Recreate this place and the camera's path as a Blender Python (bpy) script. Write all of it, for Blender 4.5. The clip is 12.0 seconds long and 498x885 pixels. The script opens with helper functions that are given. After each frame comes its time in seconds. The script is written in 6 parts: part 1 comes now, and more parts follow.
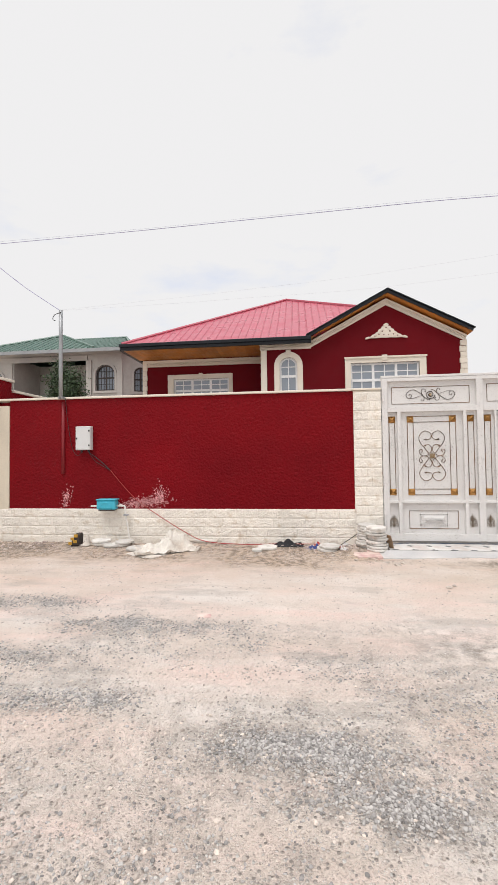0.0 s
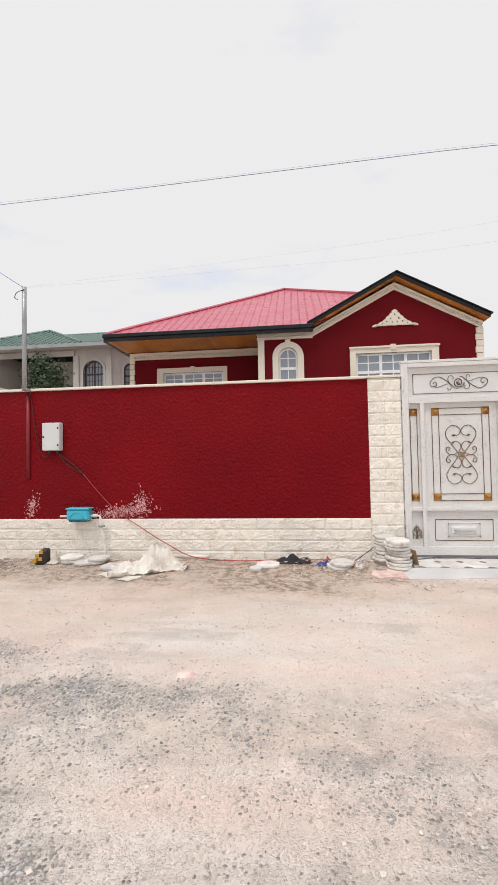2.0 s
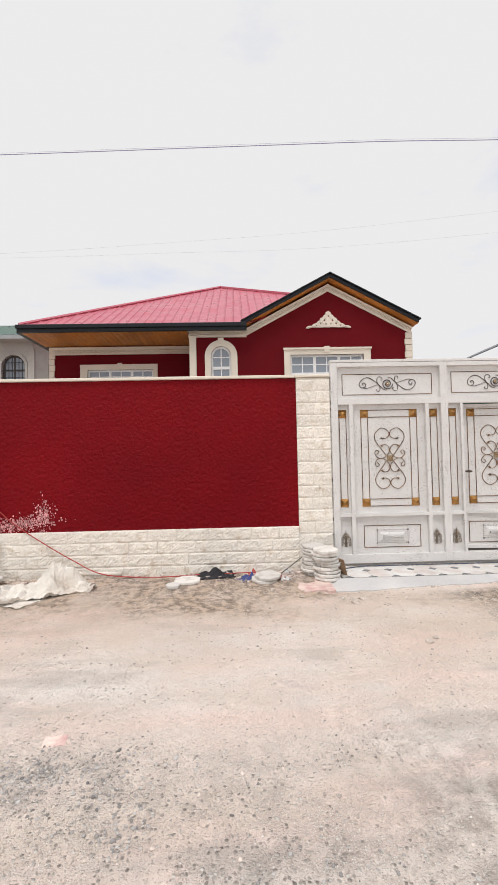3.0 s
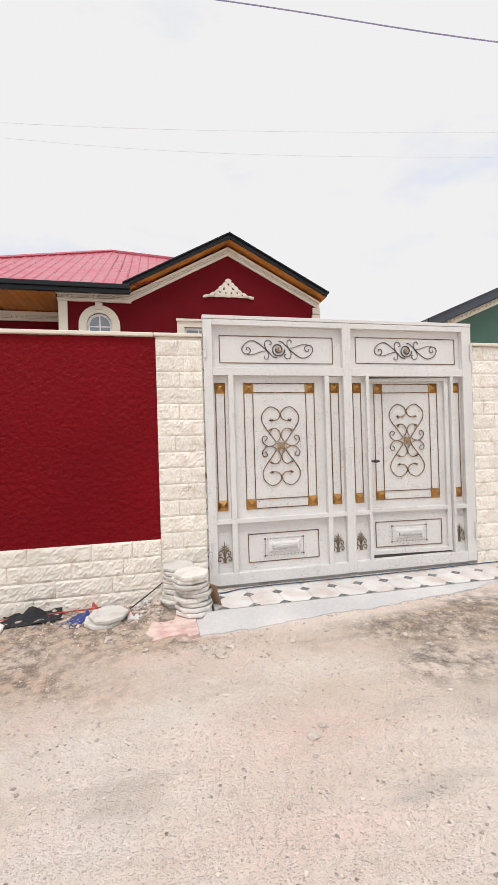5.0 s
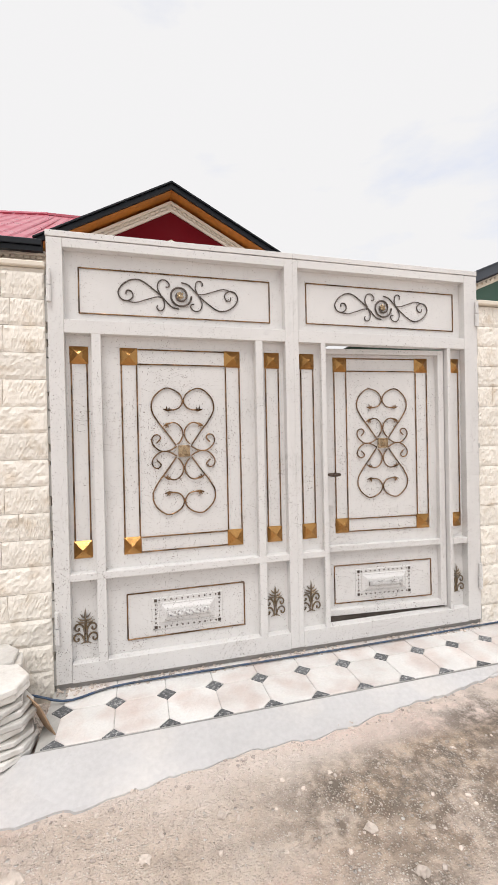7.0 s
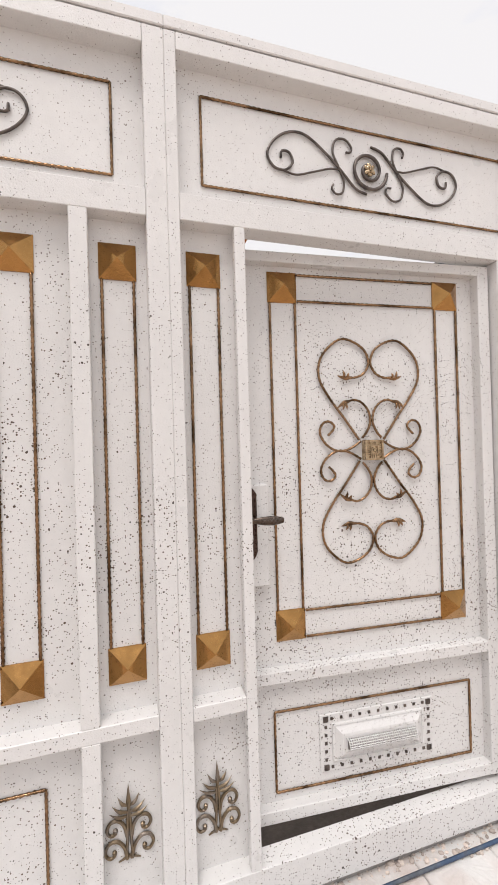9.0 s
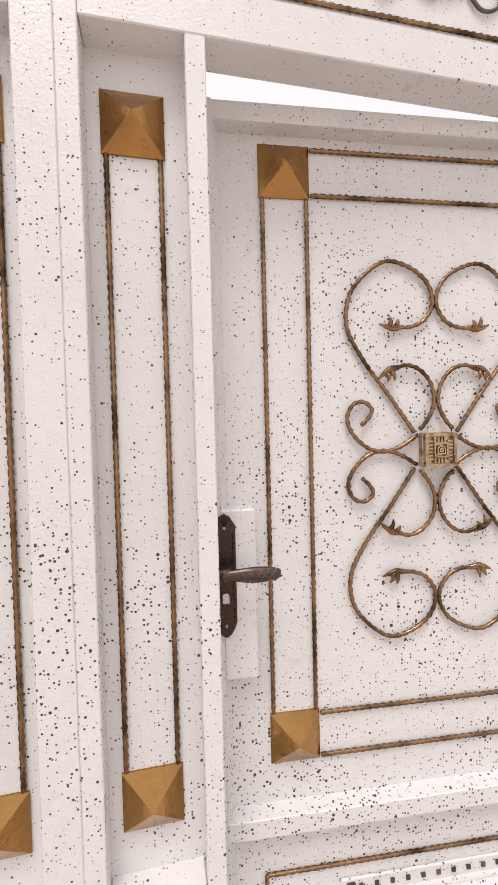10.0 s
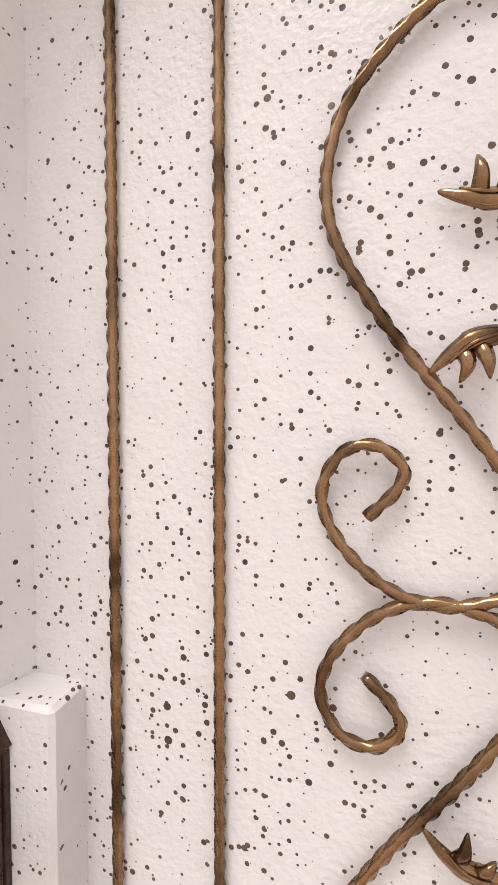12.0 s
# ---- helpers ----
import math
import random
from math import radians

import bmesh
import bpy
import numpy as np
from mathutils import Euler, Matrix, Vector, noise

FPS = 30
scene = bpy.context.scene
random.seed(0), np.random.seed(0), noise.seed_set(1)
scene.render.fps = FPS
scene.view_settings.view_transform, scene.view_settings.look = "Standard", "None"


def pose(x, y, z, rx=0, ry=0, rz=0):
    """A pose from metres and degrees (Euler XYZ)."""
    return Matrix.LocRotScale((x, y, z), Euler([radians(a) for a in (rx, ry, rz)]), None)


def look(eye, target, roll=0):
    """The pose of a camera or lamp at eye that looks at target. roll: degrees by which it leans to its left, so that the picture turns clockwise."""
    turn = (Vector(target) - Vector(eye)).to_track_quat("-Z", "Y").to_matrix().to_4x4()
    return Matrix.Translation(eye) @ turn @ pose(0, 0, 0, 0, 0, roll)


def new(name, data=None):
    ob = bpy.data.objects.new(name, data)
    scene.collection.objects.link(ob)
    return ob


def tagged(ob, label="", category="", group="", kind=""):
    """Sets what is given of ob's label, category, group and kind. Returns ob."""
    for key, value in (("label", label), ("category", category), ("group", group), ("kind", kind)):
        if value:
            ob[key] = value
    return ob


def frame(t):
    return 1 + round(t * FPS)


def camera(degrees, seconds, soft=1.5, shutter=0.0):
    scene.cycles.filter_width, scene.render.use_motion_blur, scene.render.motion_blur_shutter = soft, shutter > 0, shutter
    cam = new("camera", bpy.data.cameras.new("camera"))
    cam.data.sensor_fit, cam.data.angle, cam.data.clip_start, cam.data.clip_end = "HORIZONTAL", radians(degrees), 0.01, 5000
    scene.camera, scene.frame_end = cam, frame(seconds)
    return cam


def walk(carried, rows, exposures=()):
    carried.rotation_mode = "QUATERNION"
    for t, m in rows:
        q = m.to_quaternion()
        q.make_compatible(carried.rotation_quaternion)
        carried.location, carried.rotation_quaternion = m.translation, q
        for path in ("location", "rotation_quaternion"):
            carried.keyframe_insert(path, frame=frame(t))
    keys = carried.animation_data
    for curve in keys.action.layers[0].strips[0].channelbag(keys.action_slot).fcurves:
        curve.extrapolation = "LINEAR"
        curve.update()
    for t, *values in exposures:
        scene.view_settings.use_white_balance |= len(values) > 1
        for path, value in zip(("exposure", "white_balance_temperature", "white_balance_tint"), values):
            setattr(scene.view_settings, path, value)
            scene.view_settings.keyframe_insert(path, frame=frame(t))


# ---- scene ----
cam = camera(61.3, 12.0)
PATH = [
    (0, (-0.061, 0.086, 1.374), (-0.294, 2.072, 1.437), -0.7),
    (0.5, (-0.135, 0.309, 1.38), (-0.468, 2.281, 1.43), -0.7),
    (1, (-0.128, 0.577, 1.367), (-0.497, 2.542, 1.413), -0.9),
    (1.5, (-0.133, 0.818, 1.393), (-0.46, 2.791, 1.443), -1),
    (2, (-0.175, 1.114, 1.384), (-0.393, 3.102, 1.444), -1.1),
    (2.5, (-0.118, 1.347, 1.388), (-0.199, 3.345, 1.455), -1.1),
    (3, (0.06, 1.611, 1.399), (0.115, 3.61, 1.465), -1.2),
    (3.2, (0.137, 1.713, 1.393), (0.241, 3.709, 1.456), -1),
    (4.8, (0.76, 2.811, 1.367), (1.153, 4.772, 1.377), -1.6),
    (5, (0.839, 2.953, 1.365), (1.256, 4.909, 1.373), -1.7),
    (5.5, (1.078, 3.29, 1.381), (1.542, 5.235, 1.376), -1.7),
    (6, (1.359, 3.609, 1.401), (1.855, 5.546, 1.396), -1.6),
    (6.5, (1.553, 3.998, 1.383), (2.066, 5.931, 1.371), -1.3),
    (6.7, (1.632, 4.154, 1.395), (2.145, 6.087, 1.382), -1.2),
    (8.3, (2.316, 5.26, 1.42), (2.841, 7.189, 1.367), -1.5),
    (8.5, (2.402, 5.426, 1.395), (2.973, 7.342, 1.361), -1.5),
    (9, (2.625, 5.775, 1.387), (3.211, 7.687, 1.397), -1.6),
    (9.5, (2.771, 6.102, 1.419), (3.336, 8.02, 1.383), -1.4),
    (10, (2.906, 6.293, 1.406), (3.329, 8.247, 1.349), -1.4),
    (10.5, (3.094, 6.464, 1.409), (3.351, 8.447, 1.379), -1.6),
    (11, (3.196, 6.621, 1.414), (3.206, 8.621, 1.386), -1.4),
    (11.5, (3.218, 6.777, 1.473), (3.012, 8.766, 1.426), -0.7),
    (12, (3.293, 6.803, 1.471), (2.919, 8.767, 1.402), -0),
]
EXPOSURE = [(0, 0.05, 6500, 11), (3, 0.00, 6500, 11), (6.5, 0.10, 6500, 11), (8.5, 0.10, 6500, 12), (10, 0.23, 6600, 16), (11, 0.37, 6700, 19), (12, 0.35, 6700, 18)]
walk(cam, [(t, look(eye, target, roll)) for t, eye, target, roll in PATH], EXPOSURE)

# ---- world and light ----
world = bpy.data.worlds.new("overcast")
scene.world = world
world.use_nodes = True
wn, wl = world.node_tree.nodes, world.node_tree.links
wn.clear()
sky = wn.new("ShaderNodeTexSky")
sky.sky_type, sky.sun_disc = "NISHITA", False
sky.sun_elevation, sky.sun_rotation = radians(63), radians(157)
sky.air_density, sky.dust_density = 1.0, 3.0
coord = wn.new("ShaderNodeTexCoord")
stretch = wn.new("ShaderNodeMapping")
stretch.inputs["Scale"].default_value = (1.2, 1.2, 3.4)
wl.new(coord.outputs["Generated"], stretch.inputs["Vector"])
cloud = wn.new("ShaderNodeTexNoise")
cloud.inputs["Scale"].default_value, cloud.inputs["Detail"].default_value = 1.6, 7
cloud.inputs["Roughness"].default_value = 0.55
wl.new(stretch.outputs["Vector"], cloud.inputs["Vector"])
cover = wn.new("ShaderNodeValToRGB")
cover.color_ramp.elements[0].position, cover.color_ramp.elements[0].color = 0.26, (0.66, 0.66, 0.66, 1)
cover.color_ramp.elements[1].position, cover.color_ramp.elements[1].color = 0.44, (1, 1, 1, 1)
wl.new(cloud.outputs["Fac"], cover.inputs["Fac"])
# an overcast dome grows brighter towards the zenith
updown = wn.new("ShaderNodeSeparateXYZ")
wl.new(coord.outputs["Generated"], updown.inputs["Vector"])
dome = wn.new("ShaderNodeMapRange")
dome.inputs["From Min"].default_value, dome.inputs["From Max"].default_value = 0.76, 1.0
dome.inputs["To Min"].default_value, dome.inputs["To Max"].default_value = 0.835, 2.2
wl.new(updown.outputs["Z"], dome.inputs["Value"])
deck = wn.new("ShaderNodeCombineColor")
for channel in ("Red", "Green", "Blue"):
    wl.new(dome.outputs["Result"], deck.inputs[channel])
dim = wn.new("ShaderNodeMix")
dim.data_type, dim.blend_type = "RGBA", "MULTIPLY"
dim.inputs["Factor"].default_value = 1
wl.new(sky.outputs["Color"], dim.inputs["A"])
dim.inputs["B"].default_value = (0.175, 0.215, 0.27, 1)
blend = wn.new("ShaderNodeMix")
blend.data_type = "RGBA"
wl.new(cover.outputs["Color"], blend.inputs["Factor"])
wl.new(dim.outputs["Result"], blend.inputs["A"])
wl.new(deck.outputs["Color"], blend.inputs["B"])
shine = wn.new("ShaderNodeBackground")
shine.inputs["Strength"].default_value = 1.0
wl.new(blend.outputs["Result"], shine.inputs["Color"])
wo = wn.new("ShaderNodeOutputWorld")
wl.new(shine.outputs["Background"], wo.inputs["Surface"])

sun = new("sun", bpy.data.lights.new("sun", "SUN"))
sun.data.energy, sun.data.angle, sun.data.color = 1.55, radians(22), (1.0, 0.96, 0.92)
sun.matrix_world = look((-0.6, -2.2, 13), (2, 4, 0))


# ---- materials ----
def material(name, color, rough=0.6, metal=0.0, vary=0.0, scale=3.0, fine=60.0, bump=0.0, bump_scale=None,
             random_amount=0.0, island=False, tint=None, tint_scale=0.7, tint_range=(0.45, 0.65), spec=0.5):
    """A painted or mineral surface: base colour, two scales of variation, optional stain colour and relief."""
    m = bpy.data.materials.new(name)
    m.use_nodes = True
    n, l = m.node_tree.nodes, m.node_tree.links
    b = n["Principled BSDF"]
    b.inputs["Roughness"].default_value, b.inputs["Metallic"].default_value = rough, metal
    b.inputs["Specular IOR Level"].default_value = spec
    geo = n.new("ShaderNodeNewGeometry")
    rgb = n.new("ShaderNodeRGB")
    rgb.outputs[0].default_value = (*color, 1)
    out = rgb.outputs[0]

    def noise_node(s, detail=5):
        t = n.new("ShaderNodeTexNoise")
        t.inputs["Scale"].default_value, t.inputs["Detail"].default_value = s, detail
        l.new(geo.outputs["Position"], t.inputs["Vector"])
        return t.outputs["Fac"]

    def spread(fac, low, high, lo=0.3, hi=0.7):
        r = n.new("ShaderNodeMapRange")
        for key, v in (("From Min", lo), ("From Max", hi), ("To Min", low), ("To Max", high)):
            r.inputs[key].default_value = v
        l.new(fac, r.inputs["Value"])
        return r.outputs["Result"]

    def value_by(color_out, val):
        h = n.new("ShaderNodeHueSaturation")
        l.new(color_out, h.inputs["Color"])
        l.new(val, h.inputs["Value"])
        return h.outputs["Color"]

    if tint:
        mix = n.new("ShaderNodeMix")
        mix.data_type = "RGBA"
        l.new(spread(noise_node(tint_scale, 8), 0, 1, *tint_range), mix.inputs["Factor"])
        l.new(out, mix.inputs["A"])
        mix.inputs["B"].default_value = (*tint, 1)
        out = mix.outputs["Result"]
    if vary:
        out = value_by(out, spread(noise_node(scale), 1 - vary, 1 + vary))
        out = value_by(out, spread(noise_node(fine, 3), 1 - vary * 0.6, 1 + vary * 0.6))
        l.new(spread(noise_node(scale * 4), max(0.05, rough - 0.12), min(1, rough + 0.12)), b.inputs["Roughness"])
    if random_amount:
        if island:
            pick = geo.outputs["Random Per Island"]
        else:
            info = n.new("ShaderNodeObjectInfo")
            pick = info.outputs["Random"]
        out = value_by(out, spread(pick, 1 - random_amount, 1 + random_amount, 0, 1))
    l.new(out, b.inputs["Base Color"])
    if bump:
        bn = n.new("ShaderNodeBump")
        bn.inputs["Strength"].default_value, bn.inputs["Distance"].default_value = 1.0, bump
        l.new(noise_node(bump_scale or fine, 4), bn.inputs["Height"])
        l.new(bn.outputs["Normal"], b.inputs["Normal"])
    return m


def spattered(name, color, spots, density):
    """Satin paint with dried drops of dark mortar in three sizes."""
    m = material(name, color, rough=0.38, vary=0.035, scale=2.2, fine=40, bump=0.0011, bump_scale=190)
    n, l = m.node_tree.nodes, m.node_tree.links
    b = n["Principled BSDF"]
    base = b.inputs["Base Color"].links[0].from_socket
    geo = n.new("ShaderNodeNewGeometry")
    flat = n.new("ShaderNodeMapping")
    flat.inputs["Scale"].default_value = (1, 0.97, 1)
    l.new(geo.outputs["Position"], flat.inputs["Vector"])
    split = n.new("ShaderNodeSeparateXYZ")
    l.new(geo.outputs["Position"], split.inputs["Vector"])
    # drops thin out above the reach of the splash
    height = n.new("ShaderNodeMapRange")
    for key, v in (("From Min", 1.6), ("From Max", 2.2), ("To Min", 0.75), ("To Max", 0.48)):
        height.inputs[key].default_value = v
    l.new(split.outputs["Z"], height.inputs["Value"])
    cloud_n = n.new("ShaderNodeTexNoise")
    cloud_n.inputs["Scale"].default_value = 3.5
    l.new(geo.outputs["Position"], cloud_n.inputs["Vector"])
    clump = n.new("ShaderNodeMapRange")
    for key, v in (("From Min", 0.35), ("From Max", 0.65), ("To Min", 0.72), ("To Max", 1.22)):
        clump.inputs[key].default_value = v
    l.new(cloud_n.outputs["Fac"], clump.inputs["Value"])
    amount = n.new("ShaderNodeMath")
    amount.operation = "MULTIPLY"
    l.new(height.outputs["Result"], amount.inputs[0])
    l.new(clump.outputs["Result"], amount.inputs[1])
    out = base
    for scale, size, power in density:
        v = n.new("ShaderNodeTexVoronoi")
        v.inputs["Scale"].default_value = scale
        l.new(flat.outputs["Vector"], v.inputs["Vector"])
        pick = n.new("ShaderNodeSeparateColor")
        l.new(v.outputs["Color"], pick.inputs["Color"])
        pw = n.new("ShaderNodeMath")
        pw.operation, pw.inputs[1].default_value = "POWER", power
        l.new(pick.outputs["Red"], pw.inputs[0])
        rad = n.new("ShaderNodeMath")
        rad.operation, rad.inputs[1].default_value = "MULTIPLY", size
        l.new(pw.outputs[0], rad.inputs[0])
        rad2 = n.new("ShaderNodeMath")
        rad2.operation = "MULTIPLY"
        l.new(rad.outputs[0], rad2.inputs[0])
        l.new(amount.outputs[0], rad2.inputs[1])
        inside = n.new("ShaderNodeMath")
        inside.operation = "LESS_THAN"
        l.new(v.outputs["Distance"], inside.inputs[0])
        l.new(rad2.outputs[0], inside.inputs[1])
        drop = n.new("ShaderNodeMix")
        drop.data_type = "RGBA"
        l.new(pick.outputs["Green"], drop.inputs["Factor"])
        drop.inputs["A"].default_value = (*spots[0], 1)
        drop.inputs["B"].default_value = (*spots[1], 1)
        mix = n.new("ShaderNodeMix")
        mix.data_type = "RGBA"
        l.new(inside.outputs[0], mix.inputs["Factor"])
        l.new(out, mix.inputs["A"])
        l.new(drop.outputs["Result"], mix.inputs["B"])
        out = mix.outputs["Result"]
    l.new(out, b.inputs["Base Color"])
    return m


M = {}
M["gate"] = spattered("cream_gate_paint", (0.68, 0.668, 0.655), ((0.035, 0.028, 0.025), (0.11, 0.065, 0.04)),
                      ((30, 0.15, 2.4), (60, 0.26, 1.5), (150, 0.46, 1.4)))
M["gold"] = material("gold_patina", (0.42, 0.225, 0.078), 0.17, 1.0, 0.06, 8, 90, 0.0005, 120, tint=(0.26, 0.135, 0.045), tint_scale=7, tint_range=(0.50, 0.75))
M["bronze"] = material("bronze_bar", (0.29, 0.172, 0.092), 0.24, 0.92, 0.12, 20, 160, tint=(0.075, 0.042, 0.02), tint_scale=14, tint_range=(0.46, 0.64))
M["fern"] = material("tarnished_brass", (0.20, 0.15, 0.095), 0.42, 0.7, 0.18, 30, 160, tint=(0.22, 0.19, 0.165), tint_scale=28, tint_range=(0.48, 0.66))
M["iron"] = material("pewter_scroll", (0.135, 0.112, 0.098), 0.40, 0.7, 0.15, 20, 160, tint=(0.06, 0.05, 0.045), tint_scale=30)
M["lock"] = material("dark_bronze_lock", (0.055, 0.03, 0.022), 0.34, 0.6, 0.15, 30, 200, 0.0006, 160)
M["steel"] = material("steel", (0.5, 0.5, 0.5), 0.3, 1.0, 0.05, 30, 200)
M["red"] = material("red_stucco", (0.192, 0.0025, 0.0065), 0.50, 0, 0.08, 0.8, 30, 0.028, 24, tint=(0.150, 0.002, 0.006), tint_scale=0.9, tint_range=(0.35, 0.75), spec=0.10)
M["house_red"] = material("red_house_paint", (0.125, 0.006, 0.010), 0.8, 0, 0.07, 1.2, 50, 0.002, 60, spec=0.08)
M["stone"] = material("cream_rock_face", (0.80, 0.755, 0.685), 0.88, 0, 0.05, 5, 45, 0.010, 36, random_amount=0.05, tint=(0.64, 0.56, 0.46), tint_scale=9, tint_range=(0.56, 0.74), spec=0.25)
M["mortar"] = material("pale_mortar", (0.72, 0.67, 0.59), 0.9, 0, 0.06, 3, 80, 0.002, 90)
M["cream"] = material("cream_trim", (0.72, 0.655, 0.56), 0.8, 0, 0.04, 2, 60, 0.001, 80)
M["plaster"] = material("beige_plaster", (0.64, 0.57, 0.46), 0.85, 0, 0.05, 1.5, 40, 0.002, 60)
M["roof_red"] = material("crimson_roof_sheet", (0.44, 0.085, 0.125), 0.36, 0, 0.03, 0.7, 20)
M["roof_green"] = material("green_roof_sheet", (0.095, 0.165, 0.135), 0.36, 0, 0.06, 0.9, 20)
M["black"] = material("black_gutter", (0.008, 0.010, 0.014), 0.40, 0, 0.1, 2, 30, spec=0.3)
M["slate"] = material("slate_sheet", (0.045, 0.055, 0.07), 0.4, 0, 0.1, 2, 30)
M["wood"] = material("varnished_soffit", (0.50, 0.185, 0.036), 0.42, 0, 0.22, 1.3, 14, spec=0.3, random_amount=0.12)
M["pvc"] = material("white_pvc", (0.80, 0.80, 0.80), 0.3, 0, 0.02, 3, 50)
M["grey_plaster"] = material("raw_cement_render", (0.40, 0.385, 0.36), 0.9, 0, 0.08, 0.5, 9, 0.004, 20, tint=(0.30, 0.285, 0.265), tint_scale=0.35)
M["green_wall"] = material("green_house_paint", (0.055, 0.12, 0.09), 0.75, 0, 0.06, 1, 40)
M["pole"] = material("galvanised_pole", (0.33, 0.34, 0.35), 0.5, 0.6, 0.08, 4, 40)
M["red_pipe"] = material("red_painted_pipe", (0.21, 0.008, 0.014), 0.45, 0, 0.05, 3, 40)
M["box"] = material("grey_enamel", (0.62, 0.63, 0.63), 0.4, 0, 0.03, 5, 60)
M["blue"] = material("turquoise_plastic", (0.05, 0.44, 0.58), 0.42, 0, 0.06, 8, 60)
M["white_pipe"] = material("white_water_pipe", (0.74, 0.72, 0.68), 0.4, 0, 0.04, 8, 60)
M["rubber"] = material("black_cable", (0.02, 0.02, 0.022), 0.5)
M["wire"] = material("overhead_wire", (0.30, 0.29, 0.46), 0.6)
M["thin_wire"] = material("pale_service_wire", (0.58, 0.58, 0.62), 0.6)
M["red_cable"] = material("red_cable", (0.38, 0.035, 0.03), 0.5)
M["blue_cable"] = material("dusty_blue_hose", (0.035, 0.065, 0.12), 0.6, 0, 0.3, 12, 80, tint=(0.10, 0.105, 0.11), tint_scale=9)
M["concrete"] = material("wet_grey_concrete", (0.52, 0.51, 0.51), 0.75, 0, 0.08, 1.8, 40, 0.004, 50, tint=(0.60, 0.575, 0.555), tint_scale=2.4)
M["pink"] = material("pinkish_screed", (0.70, 0.56, 0.50), 0.85, 0, 0.08, 4, 50, 0.008, 30, tint=(0.56, 0.35, 0.33), tint_scale=7)
M["tile"] = material("white_octagon_tile", (0.68, 0.665, 0.645), 0.45, 0, 0.06, 6, 70, 0.003, 60, random_amount=0.05, tint=(0.58, 0.50, 0.465), tint_scale=5, tint_range=(0.42, 0.68))
M["tile_dark"] = material("charcoal_square_tile", (0.10, 0.105, 0.11), 0.5, 0, 0.3, 60, 140, 0.003, 70, random_amount=0.25, tint=(0.32, 0.32, 0.32), tint_scale=70, tint_range=(0.52, 0.62))
M["grout"] = material("grey_grout", (0.42, 0.41, 0.39), 0.9, 0, 0.1, 5, 60)
M["slab"] = material("pale_cast_slab", (0.66, 0.64, 0.605), 0.8, 0, 0.08, 6, 50, 0.004, 40, random_amount=0.18, tint=(0.48, 0.44, 0.39), tint_scale=8, tint_range=(0.52, 0.72))
M["cardboard"] = material("brown_cardboard", (0.36, 0.24, 0.15), 0.85, 0, 0.08, 6, 60)
M["canvas"] = material("dusty_cement_sack", (0.70, 0.66, 0.60), 0.9, 0, 0.08, 4, 40, 0.004, 30, tint=(0.52, 0.46, 0.40), tint_scale=3)
M["black_cloth"] = material("black_cloth", (0.02, 0.02, 0.023), 0.9, 0, 0.2, 8, 60, 0.004, 40)
M["blue_cloth"] = material("blue_rag", (0.05, 0.07, 0.22), 0.9, 0, 0.2, 8, 60, 0.004, 40)
M["litter"] = material("litter", (0.50, 0.42, 0.38), 0.8, random_amount=0.45, island=True)
M["yellow"] = material("yellow_print", (0.50, 0.28, 0.03), 0.7, 0, 0.1, 9, 60)
M["rosette"] = material("worn_silver_gold", (0.48, 0.37, 0.24), 0.24, 0.92, 0.12, 30, 160, tint=(0.20, 0.13, 0.07), tint_scale=45, tint_range=(0.48, 0.66))
M["lever"] = material("dark_pewter_lever", (0.10, 0.075, 0.06), 0.28, 0.85, 0.12, 30, 160)
M["rock"] = material("dusty_rock", (0.52, 0.45, 0.395), 0.9, 0, 0.12, 20, 80, 0.006, 60, random_amount=0.15)
# near-black, for the shade painted on the floor behind the gate
M["dark_soil"] = material("floor_shade_dark", (0.075, 0.062, 0.052), 0.95, 0, 0.2, 6, 60, 0.01, 40)
M["red_paper"] = material("red_wrapper", (0.45, 0.06, 0.05), 0.5, 0, 0.2, 20, 80, tint=(0.7, 0.66, 0.62), tint_scale=14)
M["white_paper"] = material("white_wrapper", (0.74, 0.73, 0.72), 0.6, 0, 0.1, 20, 80, tint=(0.45, 0.42, 0.42), tint_scale=12)
M["brown"] = material("dark_print", (0.035, 0.025, 0.02), 0.7)
M["scar"] = material("scraped_pink_render", (0.62, 0.29, 0.30), 0.9, random_amount=0.45, island=True)
M["leaf"] = material("olive_leaf", (0.040, 0.070, 0.028), 0.6, 0, 0.0, random_amount=0.45, island=True)
M["bark"] = material("grey_bark", (0.14, 0.115, 0.09), 0.9, 0, 0.15, 6, 40)
M["gravel"] = material("grey_gravel", (0.36, 0.34, 0.325), 0.85, random_amount=0.5, island=True)
M["pale_stone"] = material("pale_limestone", (0.55, 0.475, 0.42), 0.9, 0, 0.12, 20, 80, 0.006, 60, random_amount=0.34, island=True)
M["block"] = material("grey_cement_block", (0.36, 0.345, 0.325), 0.92, 0, 0.1, 2, 30, 0.004, 40, random_amount=0.08)
M["frame_dark"] = material("brown_window_frame", (0.05, 0.035, 0.03), 0.5)


def glass():
    m = bpy.data.materials.new("window_glass")
    m.use_nodes = True
    b = m.node_tree.nodes["Principled BSDF"]
    # pale blue-grey base colour imitates sky reflected in the panes
    b.inputs["Base Color"].default_value = (0.24, 0.275, 0.32, 1)
    b.inputs["Roughness"].default_value = 0.03
    b.inputs["Specular IOR Level"].default_value = 0.9
    return m


M["glass"] = glass()


